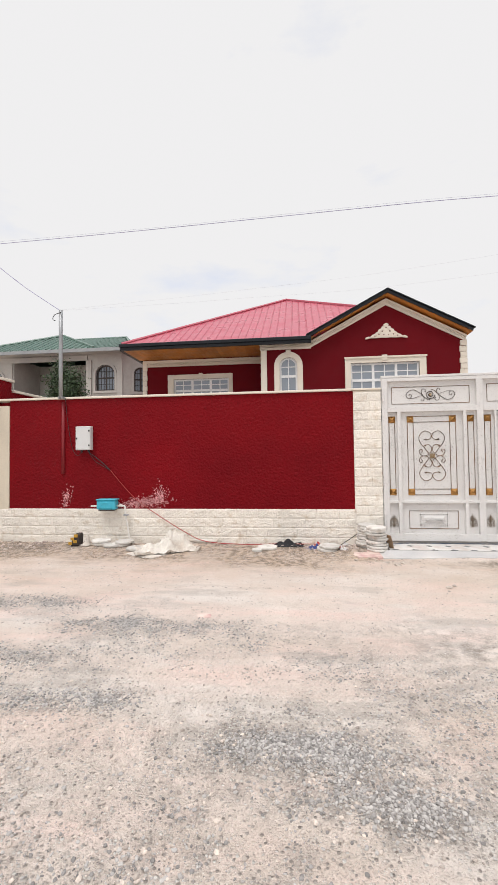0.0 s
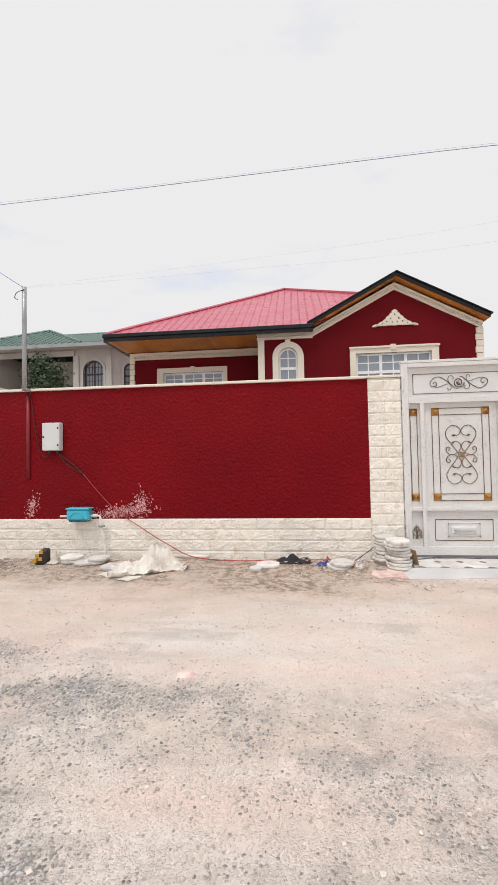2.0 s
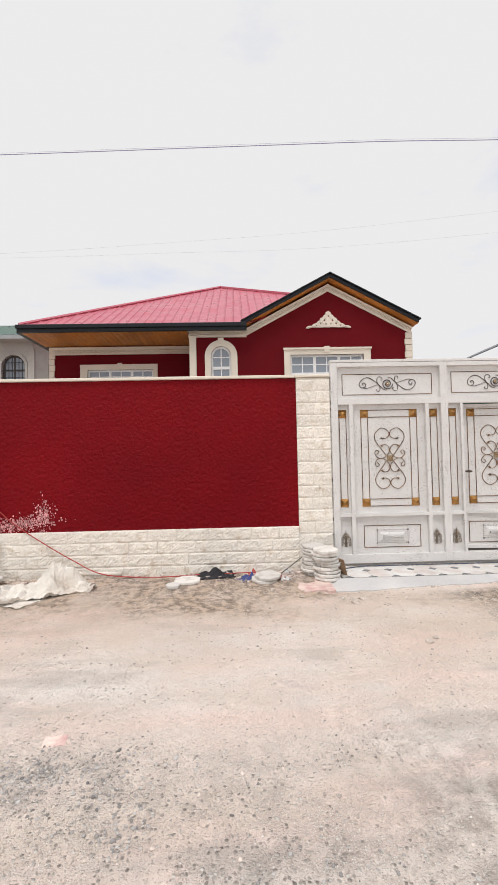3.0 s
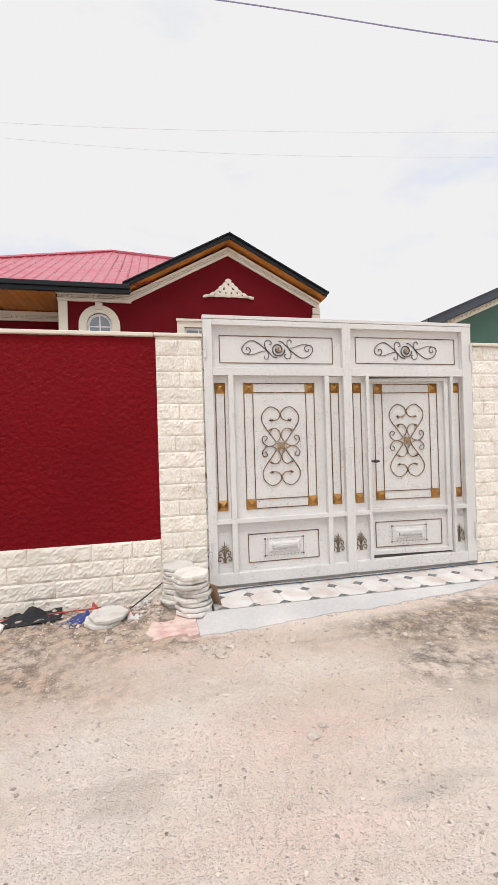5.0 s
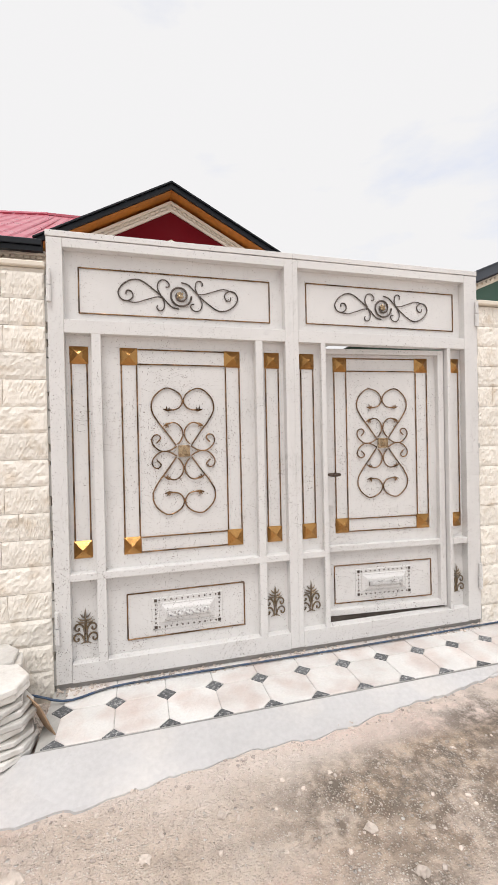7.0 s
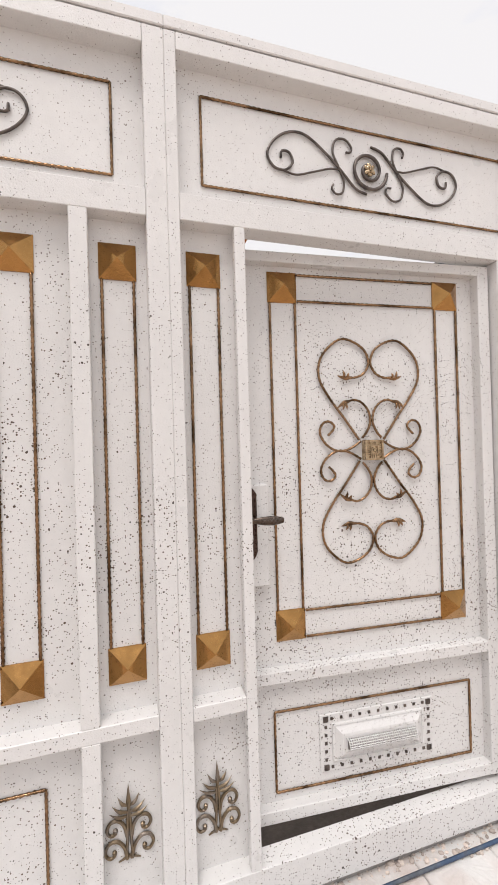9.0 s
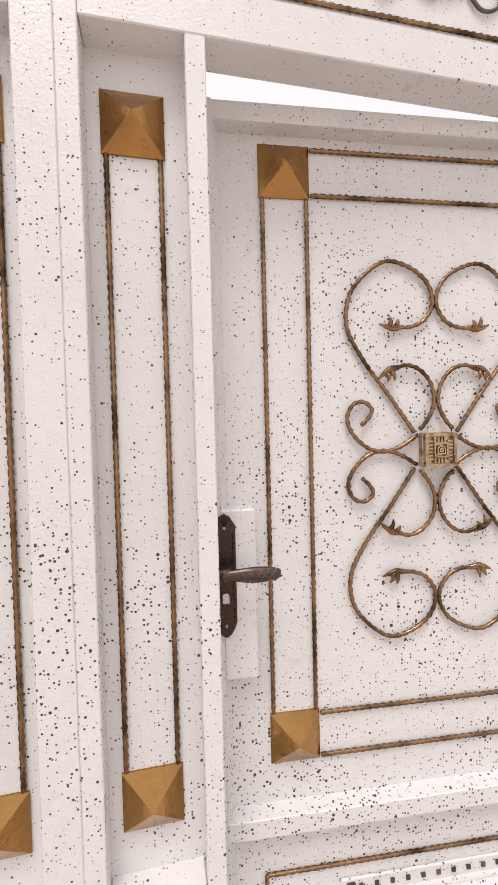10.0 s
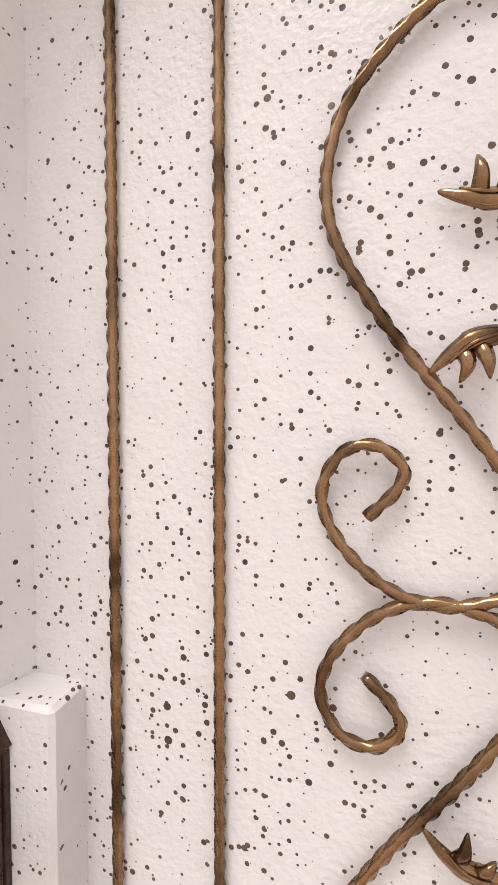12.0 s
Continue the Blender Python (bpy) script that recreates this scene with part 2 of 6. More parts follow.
def dirt():
    """Pale pink-beige road dirt with crushed stone trodden in; the mask "gravel" says where stone and dark soil lie."""
    m = material("road_dirt", (0.73, 0.628, 0.562), 0.95, 0, 0.06, 1.1, 26, spec=0.2)
    n, l = m.node_tree.nodes, m.node_tree.links
    b = n["Principled BSDF"]
    out = b.inputs["Base Color"].links[0].from_socket
    geo = n.new("ShaderNodeNewGeometry")
    mask = n.new("ShaderNodeAttribute")
    mask.attribute_name = "gravel"
    lay = n.new("ShaderNodeSeparateColor")
    l.new(mask.outputs["Color"], lay.inputs["Color"])
    stone, soil, damp = lay.outputs["Red"], lay.outputs["Green"], lay.outputs["Blue"]

    def math_node(op, a, c):
        k = n.new("ShaderNodeMath")
        k.operation = op
        k.use_clamp = op in ("MULTIPLY", "ADD")
        for i, v in enumerate((a, c)):
            if isinstance(v, (int, float)):
                k.inputs[i].default_value = v
            else:
                l.new(v, k.inputs[i])
        return k.outputs[0]

    def cloudy(scale, lo, hi, roughness=0.65, low=0.0, high=1.0):
        t = n.new("ShaderNodeTexNoise")
        t.inputs["Scale"].default_value, t.inputs["Detail"].default_value, t.inputs["Roughness"].default_value = scale, 9, roughness
        l.new(geo.outputs["Position"], t.inputs["Vector"])
        r = n.new("ShaderNodeMapRange")
        for key, v in (("From Min", lo), ("From Max", hi), ("To Min", low), ("To Max", high)):
            r.inputs[key].default_value = v
        l.new(t.outputs["Fac"], r.inputs["Value"])
        return r.outputs["Result"]

    def over(out, color, fac):
        mix = n.new("ShaderNodeMix")
        mix.data_type = "RGBA"
        l.new(fac, mix.inputs["Factor"])
        l.new(out, mix.inputs["A"])
        if isinstance(color, tuple):
            mix.inputs["B"].default_value = (*color, 1)
        else:
            l.new(color, mix.inputs["B"])
        return mix.outputs["Result"]

    def streaky(scale, lo, hi):
        """Bands drawn out along the road by wheels."""
        drawn = n.new("ShaderNodeMapping")
        drawn.inputs["Scale"].default_value = (0.32, 1.0, 1.0)
        l.new(geo.outputs["Position"], drawn.inputs["Vector"])
        t = n.new("ShaderNodeTexNoise")
        t.inputs["Scale"].default_value, t.inputs["Detail"].default_value, t.inputs["Roughness"].default_value = scale, 8, 0.62
        l.new(drawn.outputs["Vector"], t.inputs["Vector"])
        r = n.new("ShaderNodeMapRange")
        r.inputs["From Min"].default_value, r.inputs["From Max"].default_value = lo, hi
        l.new(t.outputs["Fac"], r.inputs["Value"])
        return r.outputs["Result"]

    def chips(scale, colors, density):
        """Single chips lying as densely as asked: their colour, cover and height."""
        v = n.new("ShaderNodeTexVoronoi")
        v.inputs["Scale"].default_value = scale
        l.new(geo.outputs["Position"], v.inputs["Vector"])
        pick = n.new("ShaderNodeSeparateColor")
        l.new(v.outputs["Color"], pick.inputs["Color"])
        ramp = n.new("ShaderNodeValToRGB")
        ramp.color_ramp.elements[0].color = (*colors[0], 1)
        ramp.color_ramp.elements[1].color = (*colors[2], 1)
        middle = ramp.color_ramp.elements.new(0.5)
        middle.color = (*colors[1], 1)
        l.new(pick.outputs["Red"], ramp.inputs["Fac"])
        body = n.new("ShaderNodeMapRange")
        for key, val in (("From Min", 0.50), ("From Max", 0.40), ("To Min", 0.0), ("To Max", 1.0)):
            body.inputs[key].default_value = val
        l.new(v.outputs["Distance"], body.inputs["Value"])
        there = math_node("LESS_THAN", pick.outputs["Green"], density)
        cover_f = math_node("MULTIPLY", there, body.outputs["Result"])
        return ramp.outputs["Color"], cover_f, math_node("MULTIPLY", there, math_node("SUBTRACT", 0.6, v.outputs["Distance"]))

    # tracks: pale dust, pinkish clay and beige earth
    out = over(out, (0.79, 0.742, 0.697), math_node("MULTIPLY", streaky(1.5, 0.46, 0.66), 0.85))
    out = over(out, (0.82, 0.615, 0.55), math_node("MULTIPLY", streaky(2.3, 0.48, 0.68), 0.65))
    out = over(out, (0.58, 0.49, 0.405), math_node("MULTIPLY", streaky(1.1, 0.50, 0.66), 0.5))
    out = over(out, (0.49, 0.44, 0.40), math_node("MULTIPLY", streaky(2.9, 0.54, 0.65), 0.65))
    out = over(out, (0.56, 0.48, 0.42), math_node("MULTIPLY", cloudy(12, 0.54, 0.68, 0.75), 0.45))
    # soil along the wall foot, and dark trampled debris
    out = over(out, (0.57, 0.445, 0.34), math_node("MULTIPLY", soil, cloudy(3.2, 0.24, 0.56, 0.65, 0.25, 1.0)))
    out = over(out, (0.17, 0.13, 0.10), math_node("MULTIPLY", math_node("MULTIPLY", math_node("MULTIPLY", soil, soil), soil), math_node("MULTIPLY", cloudy(11, 0.44, 0.58), 0.8)))
    out = over(out, (0.20, 0.165, 0.135), math_node("MULTIPLY", damp, cloudy(8.0, 0.42, 0.58, 0.75)))
    # crushed stone: gaps coloured darker as soil and shadow, then the chips, coarse and fine
    density = math_node("MULTIPLY", stone, cloudy(8.0, 0.36, 0.60, 0.7, 0.15, 1.6))
    out = over(out, (0.25, 0.228, 0.21), math_node("MULTIPLY", math_node("MULTIPLY", density, density), 0.85))
    fine_col, fine_f, fine_h = chips(115, ((0.50, 0.42, 0.355), (0.73, 0.645, 0.57), (0.90, 0.86, 0.80)), math_node("ADD", cloudy(2.5, 0.3, 0.7, 0.6, 0.35, 0.95), density))
    out = over(out, fine_col, math_node("MULTIPLY", fine_f, cloudy(1.7, 0.36, 0.62, 0.6, 0.12, 0.7)))
    grit_col, grit_f, grit_h = chips(62, ((0.36, 0.315, 0.28), (0.54, 0.48, 0.435), (0.82, 0.785, 0.74)), density)
    out = over(out, grit_col, grit_f)
    l.new(out, b.inputs["Base Color"])
    bn = n.new("ShaderNodeBump")
    bn.inputs["Strength"].default_value, bn.inputs["Distance"].default_value = 1.0, 0.03
    height = math_node("ADD", math_node("ADD", grit_h, math_node("MULTIPLY", fine_h, 0.45)), cloudy(16, 0.3, 0.7, 0.75, 0.0, 0.3))
    l.new(height, bn.inputs["Height"])
    l.new(bn.outputs["Normal"], b.inputs["Normal"])
    return m


M["dirt"] = dirt()


# ---- mesh helpers ----
def part(name, bm, mat, parent=None, label="", smooth=False):
    me = bpy.data.meshes.new(name)
    bm.normal_update()
    bm.to_mesh(me)
    bm.free()
    mats = mat if isinstance(mat, (list, tuple)) else [mat]
    for key in mats:
        me.materials.append(M[key])
    if smooth:
        for p in me.polygons:
            p.use_smooth = True
    ob = new(name, me)
    if parent:
        ob.parent = parent
    if label:
        ob["label"] = label
    return ob


def thing(name, at, label, category, group="", kind=""):
    ob = new(name)
    ob.matrix_basis = at if isinstance(at, Matrix) else Matrix.Translation(at)
    ob.empty_display_size = 0.1
    return tagged(ob, label, category, group, kind)


def box(bm, x0, x1, y0, y1, z0, z1, bevel=0.0):
    made = bmesh.ops.create_cube(bm, size=1)["verts"]
    for v in made:
        v.co = Vector((x0 if v.co.x < 0 else x1, y0 if v.co.y < 0 else y1, z0 if v.co.z < 0 else z1))
    if bevel:
        edges = list({e for v in made for e in v.link_edges})
        bmesh.ops.bevel(bm, geom=edges, offset=bevel, segments=1, affect="EDGES", profile=0.5)
    return bm


def boxed(*dims, bevel=0.0):
    return box(bmesh.new(), *dims, bevel=bevel)


def smooth_line(points, step):
    """Points evenly spaced along a Catmull-Rom curve through the points."""
    p = [Vector(q) for q in points]
    p = [2 * p[0] - p[1], *p, 2 * p[-1] - p[-2]]
    dense = []
    for i in range(1, len(p) - 2):
        a, b, c, d = p[i - 1:i + 3]
        for k in range(16):
            t = k / 16
            dense.append(0.5 * (2 * b + (c - a) * t + (2 * a - 5 * b + 4 * c - d) * t * t + (3 * b - a - 3 * c + d) * t ** 3))
    dense.append(p[-2])
    out, left = [dense[0]], step
    for a, b in zip(dense, dense[1:]):
        length, done = (b - a).length, 0
        while length - done >= left:
            done += left
            out.append(a.lerp(b, done / length))
            left = step
        left -= length - done
    if (out[-1] - dense[-1]).length > step * 0.3:
        out.append(dense[-1])
    return out


def sweep(bm, line, radius, sides=6, twist=0.0, up=Vector((0, 1, 0)), flat=1.0, taper=None, waist=1.0):
    """A bar along the line; twist: turns of the section per metre; waist: hollow of its sides."""
    rings, run = [], 0.0
    for i, p in enumerate(line):
        a, b = line[max(i - 1, 0)], line[min(i + 1, len(line) - 1)]
        ahead = (b - a).normalized()
        side = ahead.cross(up)
        side = side.normalized() if side.length > 1e-4 else Vector((1, 0, 0))
        top = side.cross(ahead).normalized()
        if i:
            run += (p - line[i - 1]).length
        r = radius * (taper(i / max(1, len(line) - 1)) if taper else 1)
        ring = []
        for k in range(sides):
            w = 2 * math.pi * (k / sides + twist * run)
            q = r * (waist if k % 2 else 1)
            ring.append(bm.verts.new(p + side * (q * math.cos(w)) + top * (q * flat * math.sin(w))))
        rings.append(ring)
    for a, b in zip(rings, rings[1:]):
        for k in range(sides):
            bm.faces.new((a[k], a[(k + 1) % sides], b[(k + 1) % sides], b[k]))
    bm.faces.new(list(reversed(rings[0])))
    bm.faces.new(rings[-1])
    return bm


def straight(a, b, step):
    a, b = Vector(a), Vector(b)
    count = max(1, round((b - a).length / step))
    return [a.lerp(b, i / count) for i in range(count + 1)]


def slab(bm, outer, holes, y0, y1):
    """An upright slab between y0 and y1 with the outline outer, in (x, z), and holes through it."""
    edges = []
    for loop in (outer, *holes):
        verts = [bm.verts.new((x, y0, z)) for x, z in loop]
        edges += [bm.edges.new((a, b)) for a, b in zip(verts, verts[1:] + verts[:1])]
    faces = [g for g in bmesh.ops.triangle_fill(bm, edges=edges, use_beauty=True)["geom"] if isinstance(g, bmesh.types.BMFace)]
    moved = bmesh.ops.extrude_face_region(bm, geom=faces)["geom"]
    bmesh.ops.translate(bm, verts=[g for g in moved if isinstance(g, bmesh.types.BMVert)], vec=(0, y1 - y0, 0))
    bmesh.ops.recalc_face_normals(bm, faces=bm.faces)
    return bm


def rect(x0, x1, z0, z1):
    return [(x0, z0), (x1, z0), (x1, z1), (x0, z1)]


def arch(x0, x1, z0, z1, steps=14):
    """A round-headed outline whose crown reaches z1."""
    r, cx = (x1 - x0) / 2, (x0 + x1) / 2
    return [(x0, z0), (x1, z0)] + [(cx + r * math.cos(math.pi * k / steps), z1 - r + r * math.sin(math.pi * k / steps)) for k in range(steps + 1)]


def ring(bm, outer, inner, y0, y1):
    """A flat band between two outlines with the same number of points."""
    rows = [[bm.verts.new((x, y, z)) for x, z in loop] for loop, y in ((outer, y1), (outer, y0), (inner, y0), (inner, y1))]
    for a, b in zip(rows, rows[1:]):
        for k in range(len(a)):
            j = (k + 1) % len(a)
            bm.faces.new((a[k], a[j], b[j], b[k]))
    bmesh.ops.recalc_face_normals(bm, faces=bm.faces)
    return bm


def mesh_of(name, verts, faces, mat, smooth=False):
    me = bpy.data.meshes.new(name)
    me.from_pydata(verts, [], faces)
    me.materials.append(M[mat])
    if smooth:
        me.polygons.foreach_set("use_smooth", [True] * len(me.polygons))
    me.update()
    return me


rnd = random.Random(7)

# ---- ground ----
GROUND = -0.09


def ground_height(x, y):
    h = GROUND
    if -9 < x < 9 and -3 < y < 6.9:
        edge = min(1, (9 - abs(x)) / 2, (y + 3) / 2)
        h += edge * (0.022 * noise.noise((x * 0.55, y * 0.8, 1.3)) + 0.008 * noise.noise((x * 2.7, y * 2.7, 4.0)) + 0.004 * noise.noise((x * 8, y * 8, 9.0)))
        if x < 1.0:
            bank = max(0.0, min(1.0, (y - 5.9) / 0.9))
            h += edge * bank * (0.05 + 0.02 * noise.noise((x * 1.6, y * 2.5, 2.0)))
        elif y > 5.6 and x < 3.7:
            h = min(h, -0.085)
        elif y > 5.6 and x < 6.5:
            h += 0.055 * edge * max(0, min(1, (y - 5.8) / 0.6)) * min(1, (x - 3.7) / 0.6) if y < 6.55 else 0.0
            if y >= 6.55:
                h = min(h, -0.085)
    return h


def axis(far_low, low, high, far_high, step):
    fine = list(np.arange(low, high + step / 2, step))
    before, after, d = [], [], step
    a = low
    while a > far_low:
        d *= 1.6
        a -= d
        before.append(max(a, far_low))
    b, d = high, step
    while b < far_high:
        d *= 1.6
        b += d
        after.append(min(b, far_high))
    return before[::-1] + fine + after


def bump_at(x, y, cx, cy, rx, ry):
    return math.exp(-((x - cx) / rx) ** 2 - ((y - cy) / ry) ** 2)


def gravel_zone(x, y):
    """Where crushed stone lies: heaps in the wheel tracks of the near side of the road."""
    v = 0.30 * noise.noise((x * 0.8, y * 1.4, 7.7)) + 0.30 * noise.noise((x * 2.2, y * 3.4, 3.1)) + 0.25 * noise.noise((x * 6, y * 8, 5.0))
    v += 0.31 * (1 - min(1, max(0, (y - 2.0) / 2.0)))
    for cx, cy, rx, ry, k in ((-0.12, 2.25, 0.42, 0.13, 0.75), (0.38, 1.95, 0.25, 0.14, 0.6), (-1.45, 2.55, 0.50, 0.15, 0.65), (-1.35, 3.70, 0.8, 0.20, 0.55), (-2.7, 4.15, 1.1, 0.28, 0.55), (-2.3, 3.0, 0.9, 0.22, 0.4), (2.2, 2.9, 0.9, 0.22, 0.40), (3.4, 4.75, 0.8, 0.40, 0.25), (0.5, 3.75, 0.5, 0.10, 0.30), (1.9, 4.0, 0.4, 0.14, 0.25), (4.0, 5.9, 0.8, 0.3, 0.4)):
        v += k * bump_at(x, y, cx, cy, rx, ry)
    v -= 0.22 * min(1, max(0, y - 3.7))
    if y > 6.1 and 1.0 < x < 4.2:
        return 0.0
    return max(0.02, min(1, v + 0.02))


def soil_zone(x, y):
    if y > 6.15 and 1.0 < x < 4.3:
        return 0.0
    n = 0.35 * noise.noise((x * 1.2, y * 2, 2.2)) + 0.2 * noise.noise((x * 4, y * 5, 8.2))
    foot = max(0, min(1, (y - 5.15 + 1.6 * n) / 0.9)) * max(0, min(1, (2.0 - x + 2 * n) / 1.0))
    foot = max(foot, 0.36 * max(0, min(1, (y - 4.1 + 1.8 * n) / 1.2)))
    debris = max(0, 1.7 + 3 * n) * (bump_at(x, y, 3.5, 5.85, 1.0, 0.26) + 0.9 * bump_at(x, y, 4.6, 5.9, 0.8, 0.5) + 0.9 * bump_at(x, y, -5.0, 6.45, 1.2, 0.32))
    return min(1, foot + debris)


def damp_zone(x, y):
    n = 0.6 + 0.8 * noise.noise((x * 1.5, y * 1.8, 6.2))
    patches = ((2.75, 5.98, 0.45, 0.14, 2.2), (2.58, 5.50, 0.24, 0.32, 1.6), (3.30, 5.74, 0.55, 0.26, 1.8), (3.65, 6.20, 0.45, 0.16, 1.7), (2.90, 5.30, 0.5, 0.16, 1.2), (3.9, 4.8, 0.8, 0.5, 0.8), (-4.9, 6.45, 1.3, 0.35, 1.5), (1.6, 3.45, 1.2, 0.4, 1.3), (-0.5, 2.2, 1.4, 0.4, 0.5))
    return max(0, min(1, n * sum(k * bump_at(x, y, cx, cy, rx, ry) for cx, cy, rx, ry, k in patches)))


xs, ys = axis(-900, -9, 9, 900, 0.08), axis(-900, -3, 6.96, 900, 0.08)
verts = [(x, y, ground_height(x, y)) for y in ys for x in xs]
w = len(xs)
faces = [(j * w + i, j * w + i + 1, (j + 1) * w + i + 1, (j + 1) * w + i) for j in range(len(ys) - 1) for i in range(w - 1)]
ground_mesh = mesh_of("ground", verts, faces, "dirt", True)
mask = ground_mesh.color_attributes.new("gravel", "FLOAT_COLOR", "POINT")
mask.data.foreach_set("color", [c for x, y, z in verts for c in ((gravel_zone(x, y), soil_zone(x, y), damp_zone(x, y), 1.0) if abs(x) < 12 and -6 < y < 7.2 else (0.25, 0.2, 0.0, 1.0))])
tagged(new("ground", ground_mesh), "pale dusty dirt road with grey gravel trodden in", "ground", kind="structure")


def pebbles(name, mat, count, low, high, keep, label, seed):
    """Loose stones lying on the road, too many to count."""
    g = np.random.default_rng(seed)
    f = (1 + 5 ** 0.5) / 2
    ico = np.array([(-1, f, 0), (1, f, 0), (-1, -f, 0), (1, -f, 0), (0, -1, f), (0, 1, f), (0, -1, -f), (0, 1, -f), (f, 0, -1), (f, 0, 1), (-f, 0, -1), (-f, 0, 1)]) / 1.9
    tri = np.array([0, 11, 5, 0, 5, 1, 0, 1, 7, 0, 7, 10, 0, 10, 11, 1, 5, 9, 5, 11, 4, 11, 10, 2, 10, 7, 6, 7, 1, 8, 3, 9, 4, 3, 4, 2, 3, 2, 6, 3, 6, 8, 3, 8, 9, 4, 9, 5, 2, 4, 11, 6, 2, 10, 8, 6, 7, 9, 8, 1]).reshape(-1, 3)
    vs, fs, n = [], [], 0
    while n < count:
        x, y = g.uniform(-6.5, 6.0), g.uniform(0.2, 6.85)
        if g.random() > keep(x, y):
            continue
        size = low + (high - low) * g.random() ** 3
        turn = g.uniform(0, 6.283)
        p = ico * (1 + g.uniform(-0.28, 0.28, (12, 1))) * size * np.array([1, g.uniform(0.55, 0.95), g.uniform(0.4, 0.7)])
        c, s = math.cos(turn), math.sin(turn)
        p = np.stack([p[:, 0] * c - p[:, 1] * s + x, p[:, 0] * s + p[:, 1] * c + y, p[:, 2] + ground_height(x, y) + size * 0.18], 1)
        vs.append(p)
        fs.append(tri + 12 * n)
        n += 1
    me = mesh_of(name, np.concatenate(vs).tolist(), np.concatenate(fs).tolist(), mat)
    tagged(new(name, me), label, "gravel", kind="stuff")


def crumbs(x, y):
    if y > 6.1 and 1.0 < x < 5.2:
        return 1.0 if abs(y - 6.17 - 0.12 * max(0, x - 1.5)) < 0.07 else 0.0
    return 0.25 + 0.75 * max(0, min(1, (y - 5.9) / 0.5)) + 0.4 * (y < 3)


pebbles("gravel", "gravel", 42000, 0.0032, 0.0125, lambda x, y: gravel_zone(x, y) ** 3.2 * (1.0 if -4.5 < x < 5 and y > 0 else 0.25), "angular grey crushed gravel strewn over the road", 3)
pebbles("stone_crumbs", "pale_stone", 30000, 0.003, 0.0135, crumbs, "dusty limestone crumbs scattered on the dirt", 5)

# ---- boundary wall ----
WALL = 7.0
LEFT, PIER, GATE0, GATE1, PIER1 = -5.15, 0.828, 1.276, 4.237, 4.695
BASE, WALL_TOP = 0.498, 2.40


def wall_piece(name, dims, mat, label, bevel=0.004):
    return tagged(part(name, boxed(*dims, bevel=bevel), mat), label, "wall", kind="structure")


red_wall = wall_piece("wall_front", (LEFT, PIER, WALL, WALL + 0.2, BASE - 0.02, WALL_TOP - 0.002), "red", "deep red textured stucco garden wall")
base_wall = wall_piece("wall_base", (-5.78, PIER, WALL, WALL + 0.2, -0.3, BASE - 0.02), "mortar", "cream rock-faced stone base of the garden wall")
pier_left = wall_piece("wall_pier_plain", (-5.78, LEFT, WALL - 0.015, WALL + 0.2, BASE - 0.02, 2.31), "plaster", "smooth beige plastered end pier")
pier_mid = wall_piece("wall_pier_gate", (PIER, GATE0 - 0.012, WALL, WALL + 0.24, -0.3, WALL_TOP + 0.004), "mortar", "cream rock-faced stone gate pier")
pier_right = wall_piece("wall_pier_far", (GATE1 + 0.012, PIER1, WALL + 0.02, WALL + 0.26, -0.3, 2.38), "mortar", "cream rock-faced stone gate pier")
coping = part("coping", boxed(-5.83, PIER - 0.02, WALL - 0.035, WALL + 0.235, WALL_TOP, WALL_TOP + 0.036, bevel=0.006), "cream")
tagged(coping, "thin cream stone coping on the red wall", "coping", kind="structure")
for x0, x1, z in ((PIER - 0.018, GATE0 - 0.008, WALL_TOP + 0.006), (GATE1 + 0.008, PIER1 + 0.01, 2.382)):
    cap = part("pier_cap", boxed(x0, x1, WALL - 0.028, WALL + 0.28, z, z + 0.032, bevel=0.006), "cream")
    tagged(cap, "cream stone cap on a gate pier", "coping", kind="structure")

# side wall that runs back from the street
bm = boxed(-5.78, -5.5, WALL + 0.206, 7.52, -0.2, 2.83)
tagged(part("wall_side_pier", bm, "red"), "raised red end of the side wall", "wall", kind="structure")
tagged(part("wall_side", boxed(-5.70, -5.5, 7.522, 22, -0.2, 2.64), "red"), "red stucco side wall running back", "wall", kind="structure")
for d in ((-5.82, -5.46, WALL + 0.18, 7.56, 2.832, 2.88), (-5.74, -5.46, 7.562, 22, 2.642, 2.69)):
    tagged(part("side_coping", boxed(*d, bevel=0.006), "cream"), "cream coping on the side wall", "coping", kind="structure")
tagged(part("wall_right_back", boxed(PIER1 + 0.002, 4.9, WALL + 0.05, 22, -0.2, 1.6), "plaster"), "beige side wall behind the gate pier", "wall", kind="structure")


# ---- gate ----
FRONT, PANEL = 6.980, 7.037      # face of the frame and of the sheet panels
PYR_TOP, PYR_LOW = 1.922, 0.768
RAIL2, MIDRAIL, FOOT, TOP = (2.040, 2.118), (0.596, 0.638), (0.006, 0.115), (2.532, 2.585)


def member(name, parent, x0, x1, z0, z1, y0=FRONT, y1=FRONT + 0.07):
    return part(name, boxed(x0, x1, y0, y1, z0, z1, bevel=0.002), "gate", parent)


